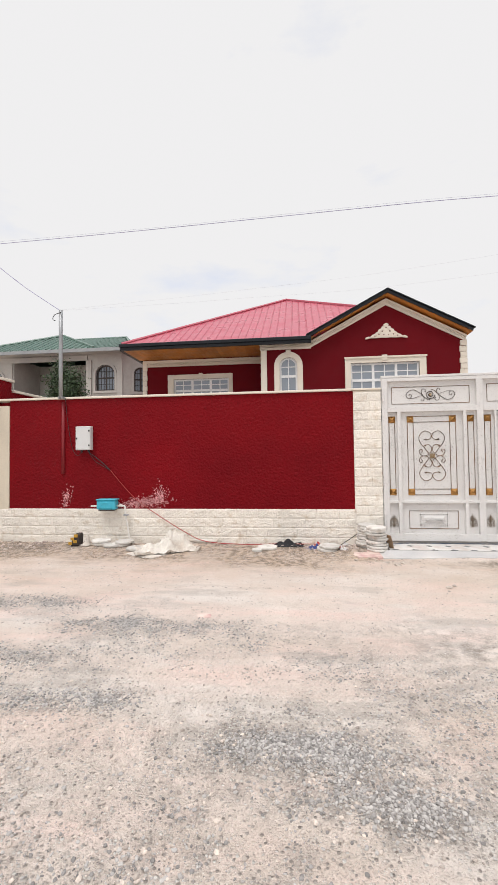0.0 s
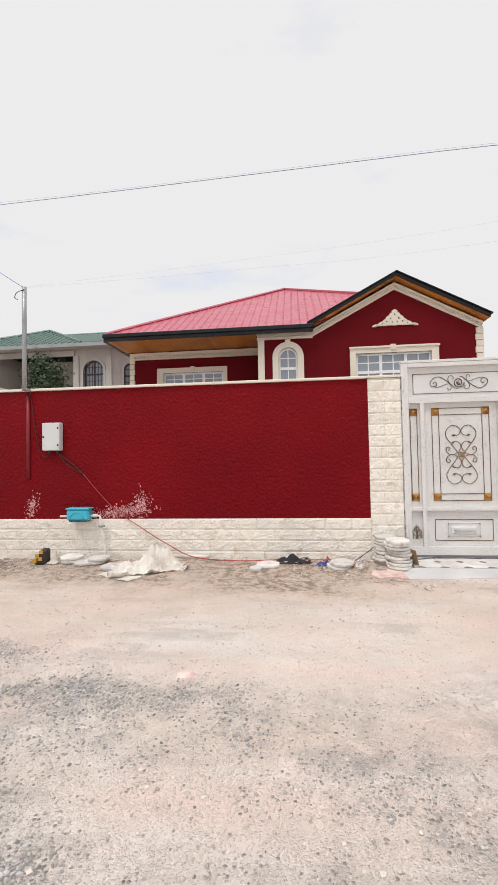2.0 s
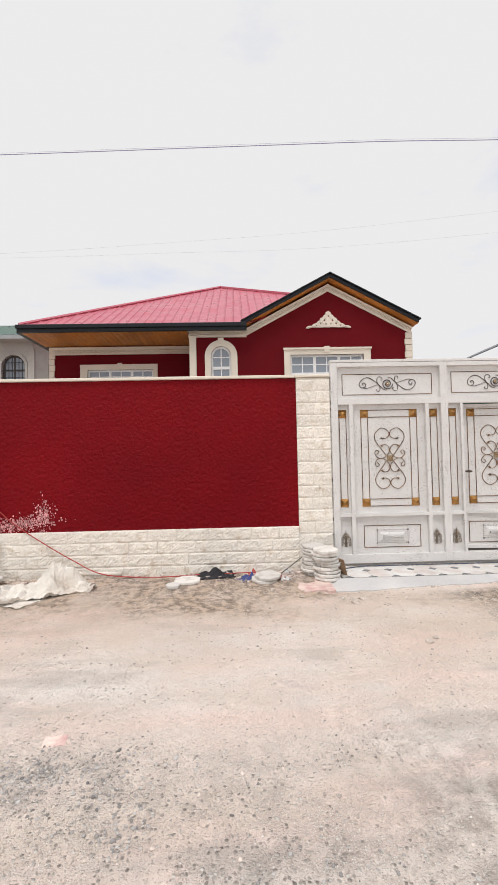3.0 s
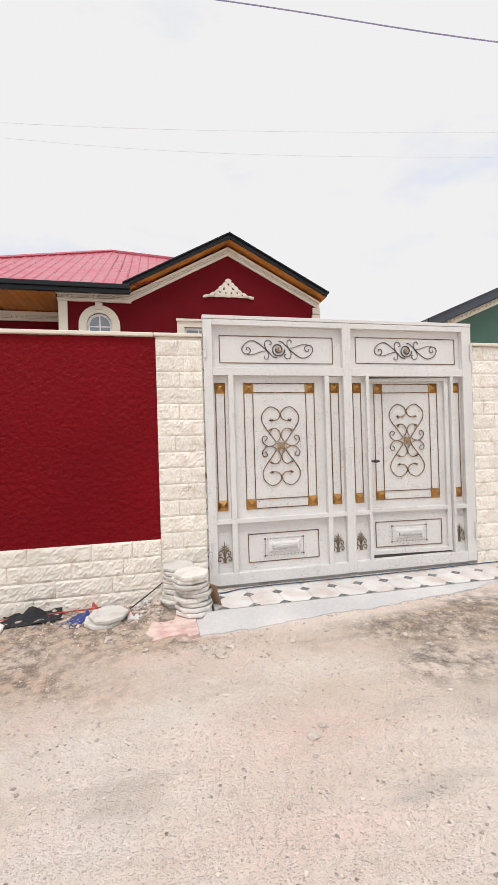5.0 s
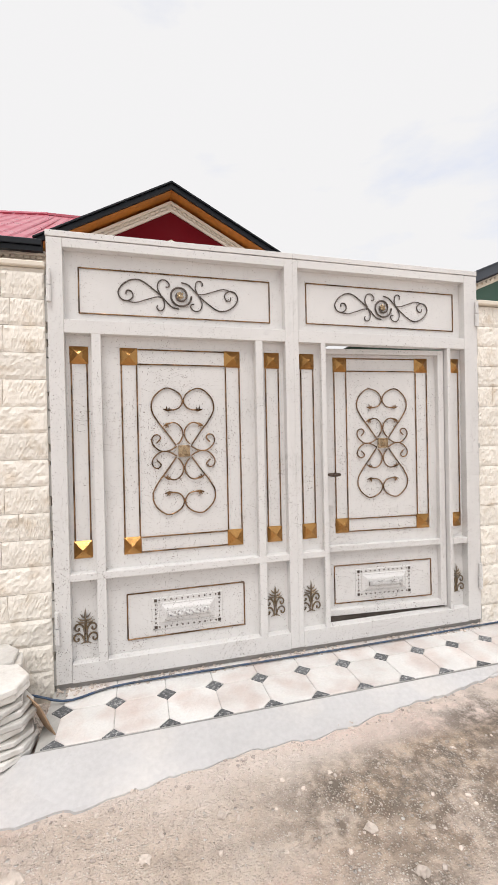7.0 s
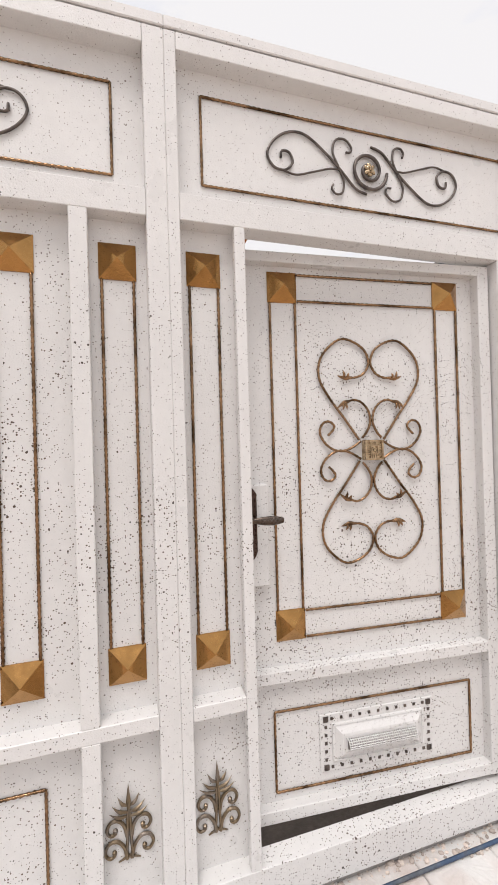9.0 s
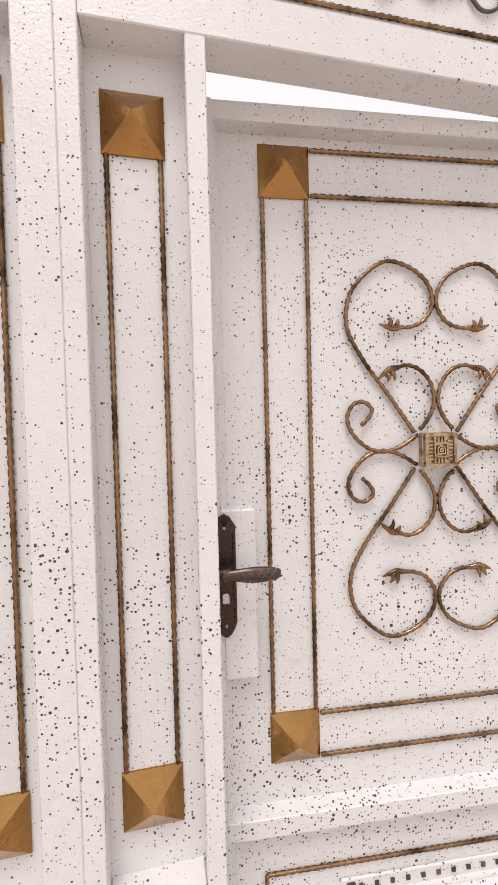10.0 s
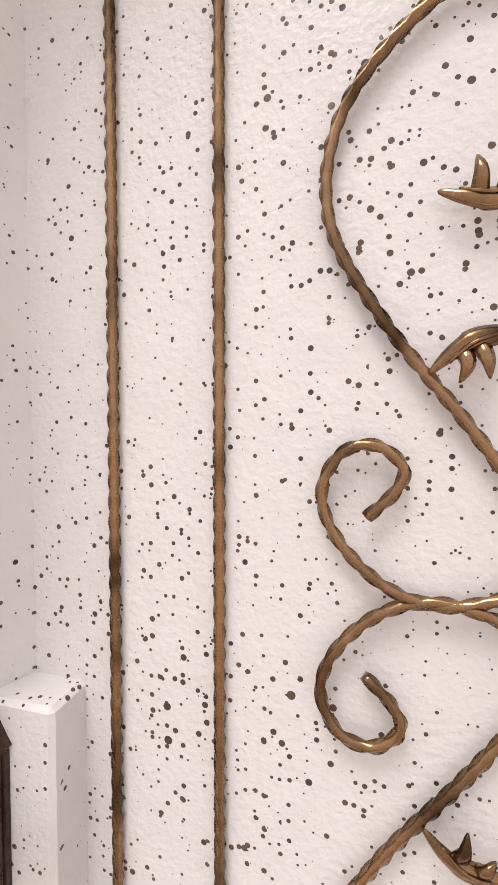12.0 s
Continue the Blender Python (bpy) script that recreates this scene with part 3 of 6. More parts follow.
def pyramid(parent, x, z, y=PANEL, size=0.104):
    bm = bmesh.new()
    h = size / 2
    lip = 0.004
    low = [bm.verts.new((x + a * h, y, z + b * h)) for a, b in ((-1, -1), (1, -1), (1, 1), (-1, 1))]
    mid = [bm.verts.new((x + a * h, y - lip, z + b * h)) for a, b in ((-1, -1), (1, -1), (1, 1), (-1, 1))]
    tip = bm.verts.new((x, y - 0.038, z))
    for k in range(4):
        j = (k + 1) % 4
        bm.faces.new((low[k], low[j], mid[j], mid[k]))
        bm.faces.new((mid[k], mid[j], tip))
    bmesh.ops.recalc_face_normals(bm, faces=bm.faces)
    return part("pyramid_stud", bm, "gold", parent, "golden pyramid stud")


def twisted(parent, a, b, y=PANEL, radius=0.0049):
    line = straight((a[0], y - 0.0050, a[1]), (b[0], y - 0.0050, b[1]), 0.0034)
    return part("twisted_bar", sweep(bmesh.new(), line, radius, 8, 15, waist=0.70), "bronze", parent, "bronze twisted square bar", True)


def narrow_panel(parent, x):
    for z in (PYR_TOP, PYR_LOW):
        pyramid(parent, x, z)
    for s in (-0.044, 0.044):
        twisted(parent, (x + s, PYR_TOP - 0.054), (x + s, PYR_LOW + 0.054))


HEART = ((-.046, .036), (-.10, .113), (-.150, .180), (-.184, .245), (-.181, .305), (-.150, .350), (-.104, .380), (-.056, .371), (-.017, .342), (-.0035, .300), (-.022, .265), (-.050, .251), (-.076, .249))
INNER = ((-.036, .042), (-.017, .065), (-.0045, .098), (-.011, .135), (-.034, .163), (-.062, .173), (-.084, .167))
CURL = ((-.042, .030), (-.078, .008), (-.116, -.001), (-.150, .010), (-.178, .038), (-.188, .068), (-.176, .094), (-.154, .100), (-.137, .086), (-.142, .070), (-.160, .052))


def leaf_tip(bm, at, heading, inside, sprouts):
    """A cast leaf: a pointed blade that runs on from the bar, with sprouts on the inner side of the curl."""
    d = Vector((heading[0], 0, heading[1])).normalized()
    inner = Vector((inside[0], 0, inside[1]))
    inner = (inner - d * inner.dot(d)).normalized()
    out = Vector((0, -1, 0))
    blade = [at - d * 0.010, at + out * 0.001, at + d * 0.016 + out * 0.003 - inner * 0.002, at + d * 0.030 + out * 0.004 + inner * 0.001, at + d * 0.046 + out * 0.002 + inner * 0.008]
    sweep(bm, smooth_line(blade, 0.003), 0.0070, 6, flat=0.72, taper=lambda t: 0.55 + 0.5 * math.sin(math.pi * min(1, t * 1.2)) if t < 0.55 else max(0.05, 1.32 * (1 - t) ** 0.55))
    for along_d, length, lean in sprouts:
        root = at + d * along_d + inner * 0.002 + out * 0.003
        tip = root + inner * length + d * lean + out * 0.003
        mid = root.lerp(tip, 0.5) - d * lean * 0.35 + out * 0.004
        sweep(bm, smooth_line([root, mid, tip], 0.003), 0.0052, 5, flat=0.7, taper=lambda t: max(0.12, 1.1 - 0.95 * t * t))
    # sharp rib along the blade
    sweep(bm, smooth_line([at + out * 0.006, at + d * 0.018 + out * 0.0085, at + d * 0.034 + out * 0.005 + inner * 0.006], 0.004), 0.0014, 4)


FLICK = ((0.022, 0.022, 0.002), (0.008, 0.014, -0.004))
FAN = ((0.024, 0.018, 0.008), (0.014, 0.022, 0.002))


def heart_scroll(parent, cx, cz, y=PANEL):
    """Forged double heart: four mirrored quarters of twisted bar round a square rosette."""
    for sx in (1, -1):
        for sz in (1, -1):
            for curve, lift in ((HEART, 0.008), (INNER, 0.011), (CURL, 0.010)):
                line = smooth_line([(cx + sx * u * 1.045, y - lift, cz + sz * v * 1.035) for u, v in curve], 0.0034)
                scroll = part("scroll", sweep(bmesh.new(), line, 0.0047, 8, 15, waist=0.70), "bronze", parent, "bronze twisted scroll bar", True)
                if curve is not CURL:
                    end, back = line[-1], line[-6]
                    bm = bmesh.new()
                    near, middle = line[-8], line[-16]
                    bend = near - (end + middle) / 2
                    leaf_tip(bm, end, (end.x - back.x, end.z - back.z), (-bend.x, -bend.z), FLICK if (curve is HEART) == (sz > 0) else FAN)
                    part("leaf", bm, "bronze", scroll, "cast leaf tip", True)
    bm = boxed(cx - 0.036, cx + 0.036, y - 0.020, y, cz - 0.036, cz + 0.036, bevel=0.003)
    rosette = part("rosette", bm, "rosette", parent, "square embossed silver-gold rosette")
    bm = bmesh.new()
    ring(bm, rect(cx - 0.035, cx + 0.035, cz - 0.035, cz + 0.035), rect(cx - 0.029, cx + 0.029, cz - 0.029, cz + 0.029), y - 0.029, y - 0.019)
    ring(bm, rect(cx - 0.0155, cx + 0.0155, cz - 0.0155, cz + 0.0155), rect(cx - 0.0125, cx + 0.0125, cz - 0.0125, cz + 0.0125), y - 0.029, y - 0.019)
    for s in (-1, 1):
        for k in range(6):
            o = -0.0215 + k * 0.0075
            box(bm, cx + s * 0.0222 - 0.0055, cx + s * 0.0222 + 0.0055, y - 0.0265, y - 0.019, cz + o, cz + o + 0.0042)
            box(bm, cx + o, cx + o + 0.0042, y - 0.0262, y - 0.019, cz + s * 0.0222 - 0.0055, cz + s * 0.0222 + 0.0055) if 0 < k < 5 else None
    for r in (0.0095, 0.0045):
        ring(bm, arch(cx - r, cx + r, cz - r, cz + r), arch(cx - r + 0.0028, cx + r - 0.0028, cz - r + 0.0028, cz + r - 0.0028), y - 0.030, y - 0.019)
    part("rosette_relief", bm, "rosette", rosette)


def big_panel(parent, xl, xr, y=PANEL, centre=1.338):
    for x in (xl, xr):
        for z in (PYR_TOP, PYR_LOW):
            pyramid(parent, x, z, y)
        for s in (-0.045, 0.045):
            twisted(parent, (x + s, PYR_TOP - 0.054), (x + s, PYR_LOW + 0.054), y)
    for z in (PYR_TOP, PYR_LOW):
        for s in (-0.045, 0.045):
            twisted(parent, (xl + 0.054, z + s), (xr - 0.054, z + s), y)
    heart_scroll(parent, (xl + xr) / 2, centre, y)


def letter_panel(parent, x0, x1, z0, z1, y=PANEL):
    """Embossed pressed-metal field with a ribbed bar, inside a rope frame."""
    for a, b in (((x0, z0), (x1, z0)), ((x1, z0), (x1, z1)), ((x1, z1), (x0, z1)), ((x0, z1), (x0, z0))):
        line = straight((a[0], y - 0.004, a[1]), (b[0], y - 0.004, b[1]), 0.0034)
        part("rope_frame", sweep(bmesh.new(), line, 0.0047, 8, 15, waist=0.68), "bronze", parent, "dark bronze rope moulding", True)
    cx, cz = (x0 + x1) / 2, (z0 + z1) / 2
    w, h = 0.222, 0.100
    plate = part("letter_plate", boxed(cx - w, cx + w, y - 0.006, y, cz - h, cz + h, bevel=0.003), "gate", parent, "embossed cream plate with a ribbed bar")
    bm = bmesh.new()
    rows = [[bm.verts.new((cx + a * w * u, y - deep, cz + b * h * v)) for a, b in ((-1, -1), (1, -1), (1, 1), (-1, 1))] for u, v, deep in ((0.80, 0.66, 0.005), (0.795, 0.65, 0.012), (0.77, 0.60, 0.014), (0.76, 0.58, 0.010), (0.66, 0.36, 0.026), (0.62, 0.28, 0.028))]
    for low, high in zip(rows, rows[1:]):
        for k in range(4):
            bm.faces.new((low[k], low[(k + 1) % 4], high[(k + 1) % 4], high[k]))
    bm.faces.new(rows[-1])
    bmesh.ops.recalc_face_normals(bm, faces=bm.faces)
    part("raised_border", bm, "gate", plate, "cream raised and bevelled field")
    bm = bmesh.new()
    sweep(bm, straight((cx - w * 0.575, y - 0.028, cz), (cx + w * 0.575, y - 0.028, cz), 0.1), h * 0.175, 12, up=Vector((0, 0, 1)))
    part("bar_bed", bm, "iron", plate, "dark hollows of the ribbed bar")
    bm = bmesh.new()
    count, r = 30, h * 0.195
    pitch = w * 1.16 / count
    for i in range(count + 1):
        x = cx - w * 0.58 + i * pitch
        pts = [(x, y - 0.028 - r * math.sin(math.pi * k / 8), cz - r * math.cos(math.pi * k / 8)) for k in range(9)]
        sweep(bm, [Vector(p) for p in pts], pitch * 0.23, 4, up=Vector((1, 0, 0)))
    for k in range(1, 8):
        q = math.pi * k / 8
        sweep(bm, straight((cx - w * 0.58, y - 0.028 - r * math.sin(q), cz - r * math.cos(q)), (cx + w * 0.58, y - 0.028 - r * math.sin(q), cz - r * math.cos(q)), 0.3), pitch * 0.24, 4, up=Vector((0, 0, 1)))
    part("ribbed_bar", bm, "gate", plate, "cream grid-ribbed bar")
    bm = bmesh.new()
    for s in (-1, 1):
        for k in range(11):
            x = cx - w * 0.80 + k * w * 0.16
            box(bm, x - 0.0045, x + 0.0045, y - 0.0095, y - 0.005, cz + s * h * 0.83 - 0.0045, cz + s * h * 0.83 + 0.0045)
        for k in range(5):
            z = cz - h * 0.56 + k * h * 0.28
            box(bm, cx + s * w * 0.90 - 0.0045, cx + s * w * 0.90 + 0.0045, y - 0.0095, y - 0.005, z - 0.0045, z + 0.0045)
        for t in (-1, 1):
            box(bm, cx + s * w * 0.90 - 0.009, cx + s * w * 0.90 + 0.009, y - 0.010, y - 0.005, cz + t * h * 0.83 - 0.009, cz + t * h * 0.83 + 0.009)
    part("studded_border", bm, "iron", plate, "small dark square studs")["kind"] = "stuff"


def fern(parent, cx, z0, y=PANEL):
    """Cast acanthus ornament: a double stem, two pairs of volutes, and a plume of pointed leaves."""
    bm = bmesh.new()
    for s in (-1, 1):
        sweep(bm, smooth_line([(cx + s * 0.009, y - 0.004, z0 - 0.004), (cx + s * 0.005, y - 0.006, z0 + 0.06), (cx + s * 0.003, y - 0.006, z0 + 0.135)], 0.015), 0.0042, 6)
        for z, r in ((0.004, 1.08), (0.066, 0.98)):
            pts = [(cx + s * u * r, y - 0.005, z0 + z + v * r) for u, v in ((0.006, -0.006), (0.012, 0.022), (0.030, 0.044), (0.052, 0.042), (0.061, 0.022), (0.052, 0.006), (0.038, 0.008), (0.036, 0.020))]
            sweep(bm, smooth_line(pts, 0.005), 0.0056, 6, taper=lambda t: 1.1 - 0.35 * t)
            bmesh.ops.create_icosphere(bm, subdivisions=1, radius=0.0075, matrix=Matrix.Translation((cx + s * 0.038 * r, y - 0.006, z0 + z + 0.018 * r)))
        for base, tip, size in (((0.0, 0.116), (0.054, 0.132), 0.0060), ((0.0, 0.128), (0.046, 0.152), 0.0062), ((0.0, 0.146), (0.030, 0.174), 0.0058)):
            pts = [(cx, y - 0.006, z0 + base[1]), (cx + s * tip[0] * 0.55, y - 0.010, z0 + base[1] + (tip[1] - base[1]) * 0.35), (cx + s * tip[0], y - 0.003, z0 + tip[1])]
            sweep(bm, smooth_line(pts, 0.005), size, 5, flat=0.7, taper=lambda t: max(0.06, 0.5 + 1.2 * t if t < 0.42 else 1.72 * (1 - t)))
        sweep(bm, straight((cx, y - 0.004, z0 + 0.004), (cx + s * 0.030, y - 0.004, z0 - 0.008), 0.01), 0.005, 5, taper=lambda t: 1 - 0.6 * t)
    pts = [(cx, y - 0.006, z0 + 0.13), (cx, y - 0.012, z0 + 0.168), (cx, y - 0.004, z0 + 0.208)]
    sweep(bm, smooth_line(pts, 0.005), 0.0075, 5, flat=0.7, taper=lambda t: max(0.06, 0.5 + 1.2 * t if t < 0.42 else 1.72 * (1 - t)))
    part("fern_ornament", bm, "fern", parent, "cast bronze-grey acanthus ornament")


def s_scroll(parent, cx, cz, y=PANEL, flip=1):
    """The long scroll of the head panel: a central whorl with two side loops."""
    bm = bmesh.new()
    for s in (1, -1):
        whorl = []
        for k in range(30):
            a = k / 29 * 2 * math.pi * 1.65
            r = 0.018 + 0.054 * (k / 29) ** 0.9
            whorl.append((cx + s * flip * r * math.cos(a + 2.2), y - 0.008, cz + s * r * math.sin(a + 2.2)))
        if s == 1:
            sweep(bm, smooth_line(whorl, 0.008), 0.0060, 6)
        arm = ((0.01, 0.084), (0.055, 0.070), (0.105, 0.020), (0.16, -0.028), (0.235, -0.078), (0.295, -0.078), (0.345, -0.046), (0.372, 0.002), (0.352, 0.042), (0.312, 0.048), (0.285, 0.022), (0.296, -0.010), (0.322, -0.012), (0.326, 0.010))
        sweep(bm, smooth_line([(cx + s * flip * u, y - 0.006, cz + s * v) for u, v in arm], 0.008), 0.0043, 5)
        arm = ((0.110, 0.016), (0.150, 0.018), (0.215, 0.040), (0.275, 0.058), (0.330, 0.048))
        sweep(bm, smooth_line([(cx + s * flip * u, y - 0.006, cz + s * v) for u, v in arm], 0.008), 0.0034, 5)
        curl = ((0.115, 0.010), (0.098, 0.050), (0.104, 0.090), (0.128, 0.100), (0.144, 0.084), (0.138, 0.068))
        sweep(bm, smooth_line([(cx + s * flip * u, y - 0.006, cz + s * v) for u, v in curl], 0.007), 0.0038, 5)
        hook = ((0.118, 0.004), (0.138, -0.040), (0.126, -0.082), (0.092, -0.092), (0.066, -0.068), (0.072, -0.050), (0.088, -0.048))
        sweep(bm, smooth_line([(cx + s * flip * u, y - 0.006, cz + s * v) for u, v in hook], 0.007), 0.0038, 5)
    part("head_scroll", bm, "iron", parent, "dark pewter forged scroll", smooth=True)
    bm = bmesh.new()
    for turns, radius, size in ((6, 0.016, 0.0085), (5, 0.009, 0.0075), (1, 0.0, 0.007)):
        for k in range(turns):
            q = 2 * math.pi * k / turns + radius * 40
            bmesh.ops.create_icosphere(bm, subdivisions=2, radius=size, matrix=Matrix.Translation((cx + radius * math.cos(q), y - 0.010 - (0.018 - radius) * 0.5, cz + radius * math.sin(q))) @ Matrix.Rotation(q, 4, "Y") @ Matrix.Diagonal((0.8, 0.6, 1.15, 1)))
    part("scroll_eye", bm, "rosette", parent, "small cast rose at the whorl", smooth=True)


def head_frame(parent, x0, x1, z0, z1, y=PANEL):
    for a, b in (((x0, z0), (x1, z0)), ((x1, z0), (x1, z1)), ((x1, z1), (x0, z1)), ((x0, z1), (x0, z0))):
        line = straight((a[0], y - 0.004, a[1]), (b[0], y - 0.004, b[1]), 0.0034)
        part("rope_frame", sweep(bmesh.new(), line, 0.0045, 8, 15, waist=0.68), "bronze", parent, "bronze rope moulding", True)


def hinge(parent, x, z):
    bm = bmesh.new()
    for dz, r in ((-0.05, 0.014), (0.045, 0.012)):
        sweep(bm, straight((x, FRONT - 0.014, z + dz), (x, FRONT - 0.014, z + dz + 0.09), 0.045), r, 10, up=Vector((0, 1, 0)))
    part("hinge", bm, "gate", parent, "barrel hinge painted over", smooth=False)


# left leaf
leaf = thing("gate_leaf", Matrix(), "cream steel gate leaf with gold studs, twisted bars and scrolls, closed", "gate", "gate leaves")
L0, L1 = GATE0, 2.7712
member("stile", leaf, L0, L0 + 0.085, 0.010, 2.585)
member("stile", leaf, L1 - 0.060, L1, 0.010, 2.585)
member("top_rail", leaf, L0 + 0.086, L1 - 0.0605, *TOP)
member("rail", leaf, L0 + 0.086, L1 - 0.0605, *RAIL2)
member("rail", leaf, L0 + 0.086, L1 - 0.0605, *MIDRAIL)
member("rail", leaf, L0 + 0.086, L1 - 0.0605, *FOOT)
for x0, x1 in ((1.508, 1.560), (2.506, 2.554)):
    member("mullion", leaf, x0, x1, MIDRAIL[1], RAIL2[0])
    member("mullion", leaf, x0, x1, FOOT[1], MIDRAIL[0])
part("sheet_panel", boxed(L0 + 0.02, L1 - 0.02, PANEL, PANEL + 0.004, 0.06, 2.56), "gate", leaf)
part("top_cap", boxed(L0 - 0.004, L1, FRONT - 0.003, FRONT + 0.076, 2.589, 2.624, bevel=0.003), "gate", leaf)
narrow_panel(leaf, 1.432)
narrow_panel(leaf, 2.630)
big_panel(leaf, 1.716, 2.360)
letter_panel(leaf, 1.675, 2.410, 0.192, 0.470)
fern(leaf, 1.434, 0.215)
fern(leaf, 2.622, 0.225)
head_frame(leaf, 1.440, 2.622, 2.172, 2.440)
s_scroll(leaf, 2.035, 2.312)
hinge(leaf, L0 + 0.012, 2.26)
hinge(leaf, L0 + 0.012, 0.30)

# right leaf, with the opening of the wicket in it
leaf = thing("gate_leaf", Matrix(), "cream steel gate leaf with a wicket opening, gold studs and scrolls", "gate", "gate leaves")
R0, R1 = 2.7714, GATE1
member("stile", leaf, R0, R0 + 0.034, 0.010, 2.585)
member("stile", leaf, R1 - 0.112, R1, 0.010, 2.585)
member("top_rail", leaf, R0 + 0.0345, R1 - 0.113, *TOP)
member("rail", leaf, R0 + 0.0345, R1 - 0.113, *RAIL2)
member("rail", leaf, R0 + 0.0345, 2.9655, *MIDRAIL)
member("rail", leaf, 4.000, R1 - 0.113, *MIDRAIL)
member("rail", leaf, R0 + 0.0345, R1 - 0.113, *FOOT)
member("mullion", leaf, 2.966, 2.999, FOOT[1], RAIL2[0], y1=FRONT + 0.030)
member("mullion", leaf, 3.970, 3.998, FOOT[1], RAIL2[0])
part("sheet_panel", boxed(R0 + 0.02, 2.984, PANEL, PANEL + 0.004, 0.06, 2.06), "gate", leaf)
part("sheet_panel", boxed(3.99, R1 - 0.02, PANEL, PANEL + 0.004, 0.06, 2.06), "gate", leaf)
part("sheet_panel", boxed(R0 + 0.02, R1 - 0.02, PANEL, PANEL + 0.004, 2.062, 2.56), "gate", leaf)
part("top_cap", boxed(R0, R1 + 0.004, FRONT - 0.003, FRONT + 0.076, 2.589, 2.624, bevel=0.003), "gate", leaf)
narrow_panel(leaf, 2.880)
narrow_panel(leaf, 4.060)
fern(leaf, 2.880, 0.225)
fern(leaf, 4.060, 0.225)
head_frame(leaf, 2.884, 4.066, 2.182, 2.455)
s_scroll(leaf, 3.470, 2.322)
hinge(leaf, R1 - 0.012, 2.26)
hinge(leaf, R1 - 0.012, 0.30)

# wicket: modelled shut, swung inwards on its hinge edge
WICKET = 6.998               # face of the wicket, set back from the frame
HINGE_X, HINGE_Y, SWING = 3.966, 7.03, -4.57
wicket = thing("wicket_door", Matrix(), "cream steel wicket door standing ajar, speckled with mortar drops", "door")
W0, W1, WB, WT = 3.000, 3.964, 0.136, 2.030
bm = bmesh.new()
profile = [(W0, WICKET + 0.06), (W0, WICKET + 0.002), (W0 + 0.002, WICKET), (W0 + 0.020, WICKET), (W0 + 0.036, PANEL + 0.003), (W0 + 0.036, WICKET + 0.06)]
ends = [[bm.verts.new((x, y, z)) for x, y in profile] for z in (WB, 0.918, 1.257, WT)]
for a, b in zip(ends, ends[1:]):
    for k in range(6):
        bm.faces.new((a[k], a[(k + 1) % 6], b[(k + 1) % 6], b[k]))
bm.faces.new(ends[0][::-1])
bm.faces.new(ends[-1])
part("door_stile", bm, "gate", wicket)
member("door_stile", wicket, W1 - 0.046, W1, WB, WT, WICKET, WICKET + 0.06)
member("door_rail", wicket, W0 + 0.006, W1 - 0.040, WT - 0.036, WT - 0.0006, WICKET + 0.0012, WICKET + 0.058)
member("door_rail", wicket, W0 + 0.016, W1 - 0.040, 0.592, 0.632, WICKET + 0.0012, WICKET + 0.058)
member("door_rail", wicket, W0 + 0.006, W1 - 0.040, WB + 0.0006, WB + 0.042, WICKET + 0.0012, WICKET + 0.058)
part("sheet_panel", boxed(W0 + 0.02, W1 - 0.02, PANEL, PANEL + 0.004, WB + 0.02, WT - 0.02), "gate", wicket)
part("lock_case", boxed(W0 + 0.0185, W0 + 0.086, WICKET - 0.0012, PANEL + 0.02, 0.92, 1.255, bevel=0.004), "gate", wicket, "cream lock case")
big_panel(wicket, 3.1645, 3.801, centre=1.356)
letter_panel(wicket, 3.098, 3.858, 0.210, 0.480)

# long lock plate with a waisted outline, a lever and a keyhole
plate_x, plate_z0 = W0 + 0.0245, 1.008
half = 0.021
outline = [(half, 0.03), (half, 0.21), (half * 1.12, 0.213), (half * 0.85, 0.222), (half * 0.5, 0.234), (0, 0.24),
           (-half * 0.5, 0.234), (-half * 0.85, 0.222), (-half * 1.12, 0.213), (-half, 0.21), (-half, 0.03), (-half * 0.8, 0.018), (-half * 0.45, 0.006), (0, 0), (half * 0.45, 0.006), (half * 0.8, 0.018)]
bm = slab(bmesh.new(), [(plate_x + u, plate_z0 + v) for u, v in outline], [], WICKET - 0.006, WICKET)
escutcheon = part("lock_plate", bm, "lock", wicket, "dark bronze long lock plate")
bm = bmesh.new()
for s in (-1, 1):
    sweep(bm, straight((plate_x + s * 0.0165, WICKET - 0.006, plate_z0 + 0.03), (plate_x + s * 0.0165, WICKET - 0.006, plate_z0 + 0.205), 0.03), 0.0022, 5)
for k in range(5):
    a = (k - 2) * 0.35
    sweep(bm, straight((plate_x, WICKET - 0.006, plate_z0 + 0.215), (plate_x + 0.014 * math.sin(a), WICKET - 0.006, plate_z0 + 0.215 + 0.018 * math.cos(a)), 0.01), 0.0013, 4)
part("plate_relief", bm, "lock", escutcheon)
bm = bmesh.new()
for z in (0.212, 0.022):
    bmesh.ops.create_icosphere(bm, subdivisions=1, radius=0.0035, matrix=Matrix.Translation((plate_x, WICKET - 0.006, plate_z0 + z)))
part("screw", bm, "steel", escutcheon, "steel screw heads")
bm = slab(bmesh.new(), arch(plate_x - 0.0065, plate_x + 0.0065, plate_z0 + 0.068, plate_z0 + 0.088), [], WICKET - 0.010, WICKET - 0.006)
part("keyhole", bm, "steel", escutcheon, "bright steel cylinder keyhole")
lever_z = plate_z0 + 0.138
bm = sweep(bmesh.new(), straight((plate_x, WICKET - 0.004, lever_z), (plate_x, WICKET - 0.052, lever_z), 0.012), 0.0085, 10, up=Vector((0, 0, 1)))
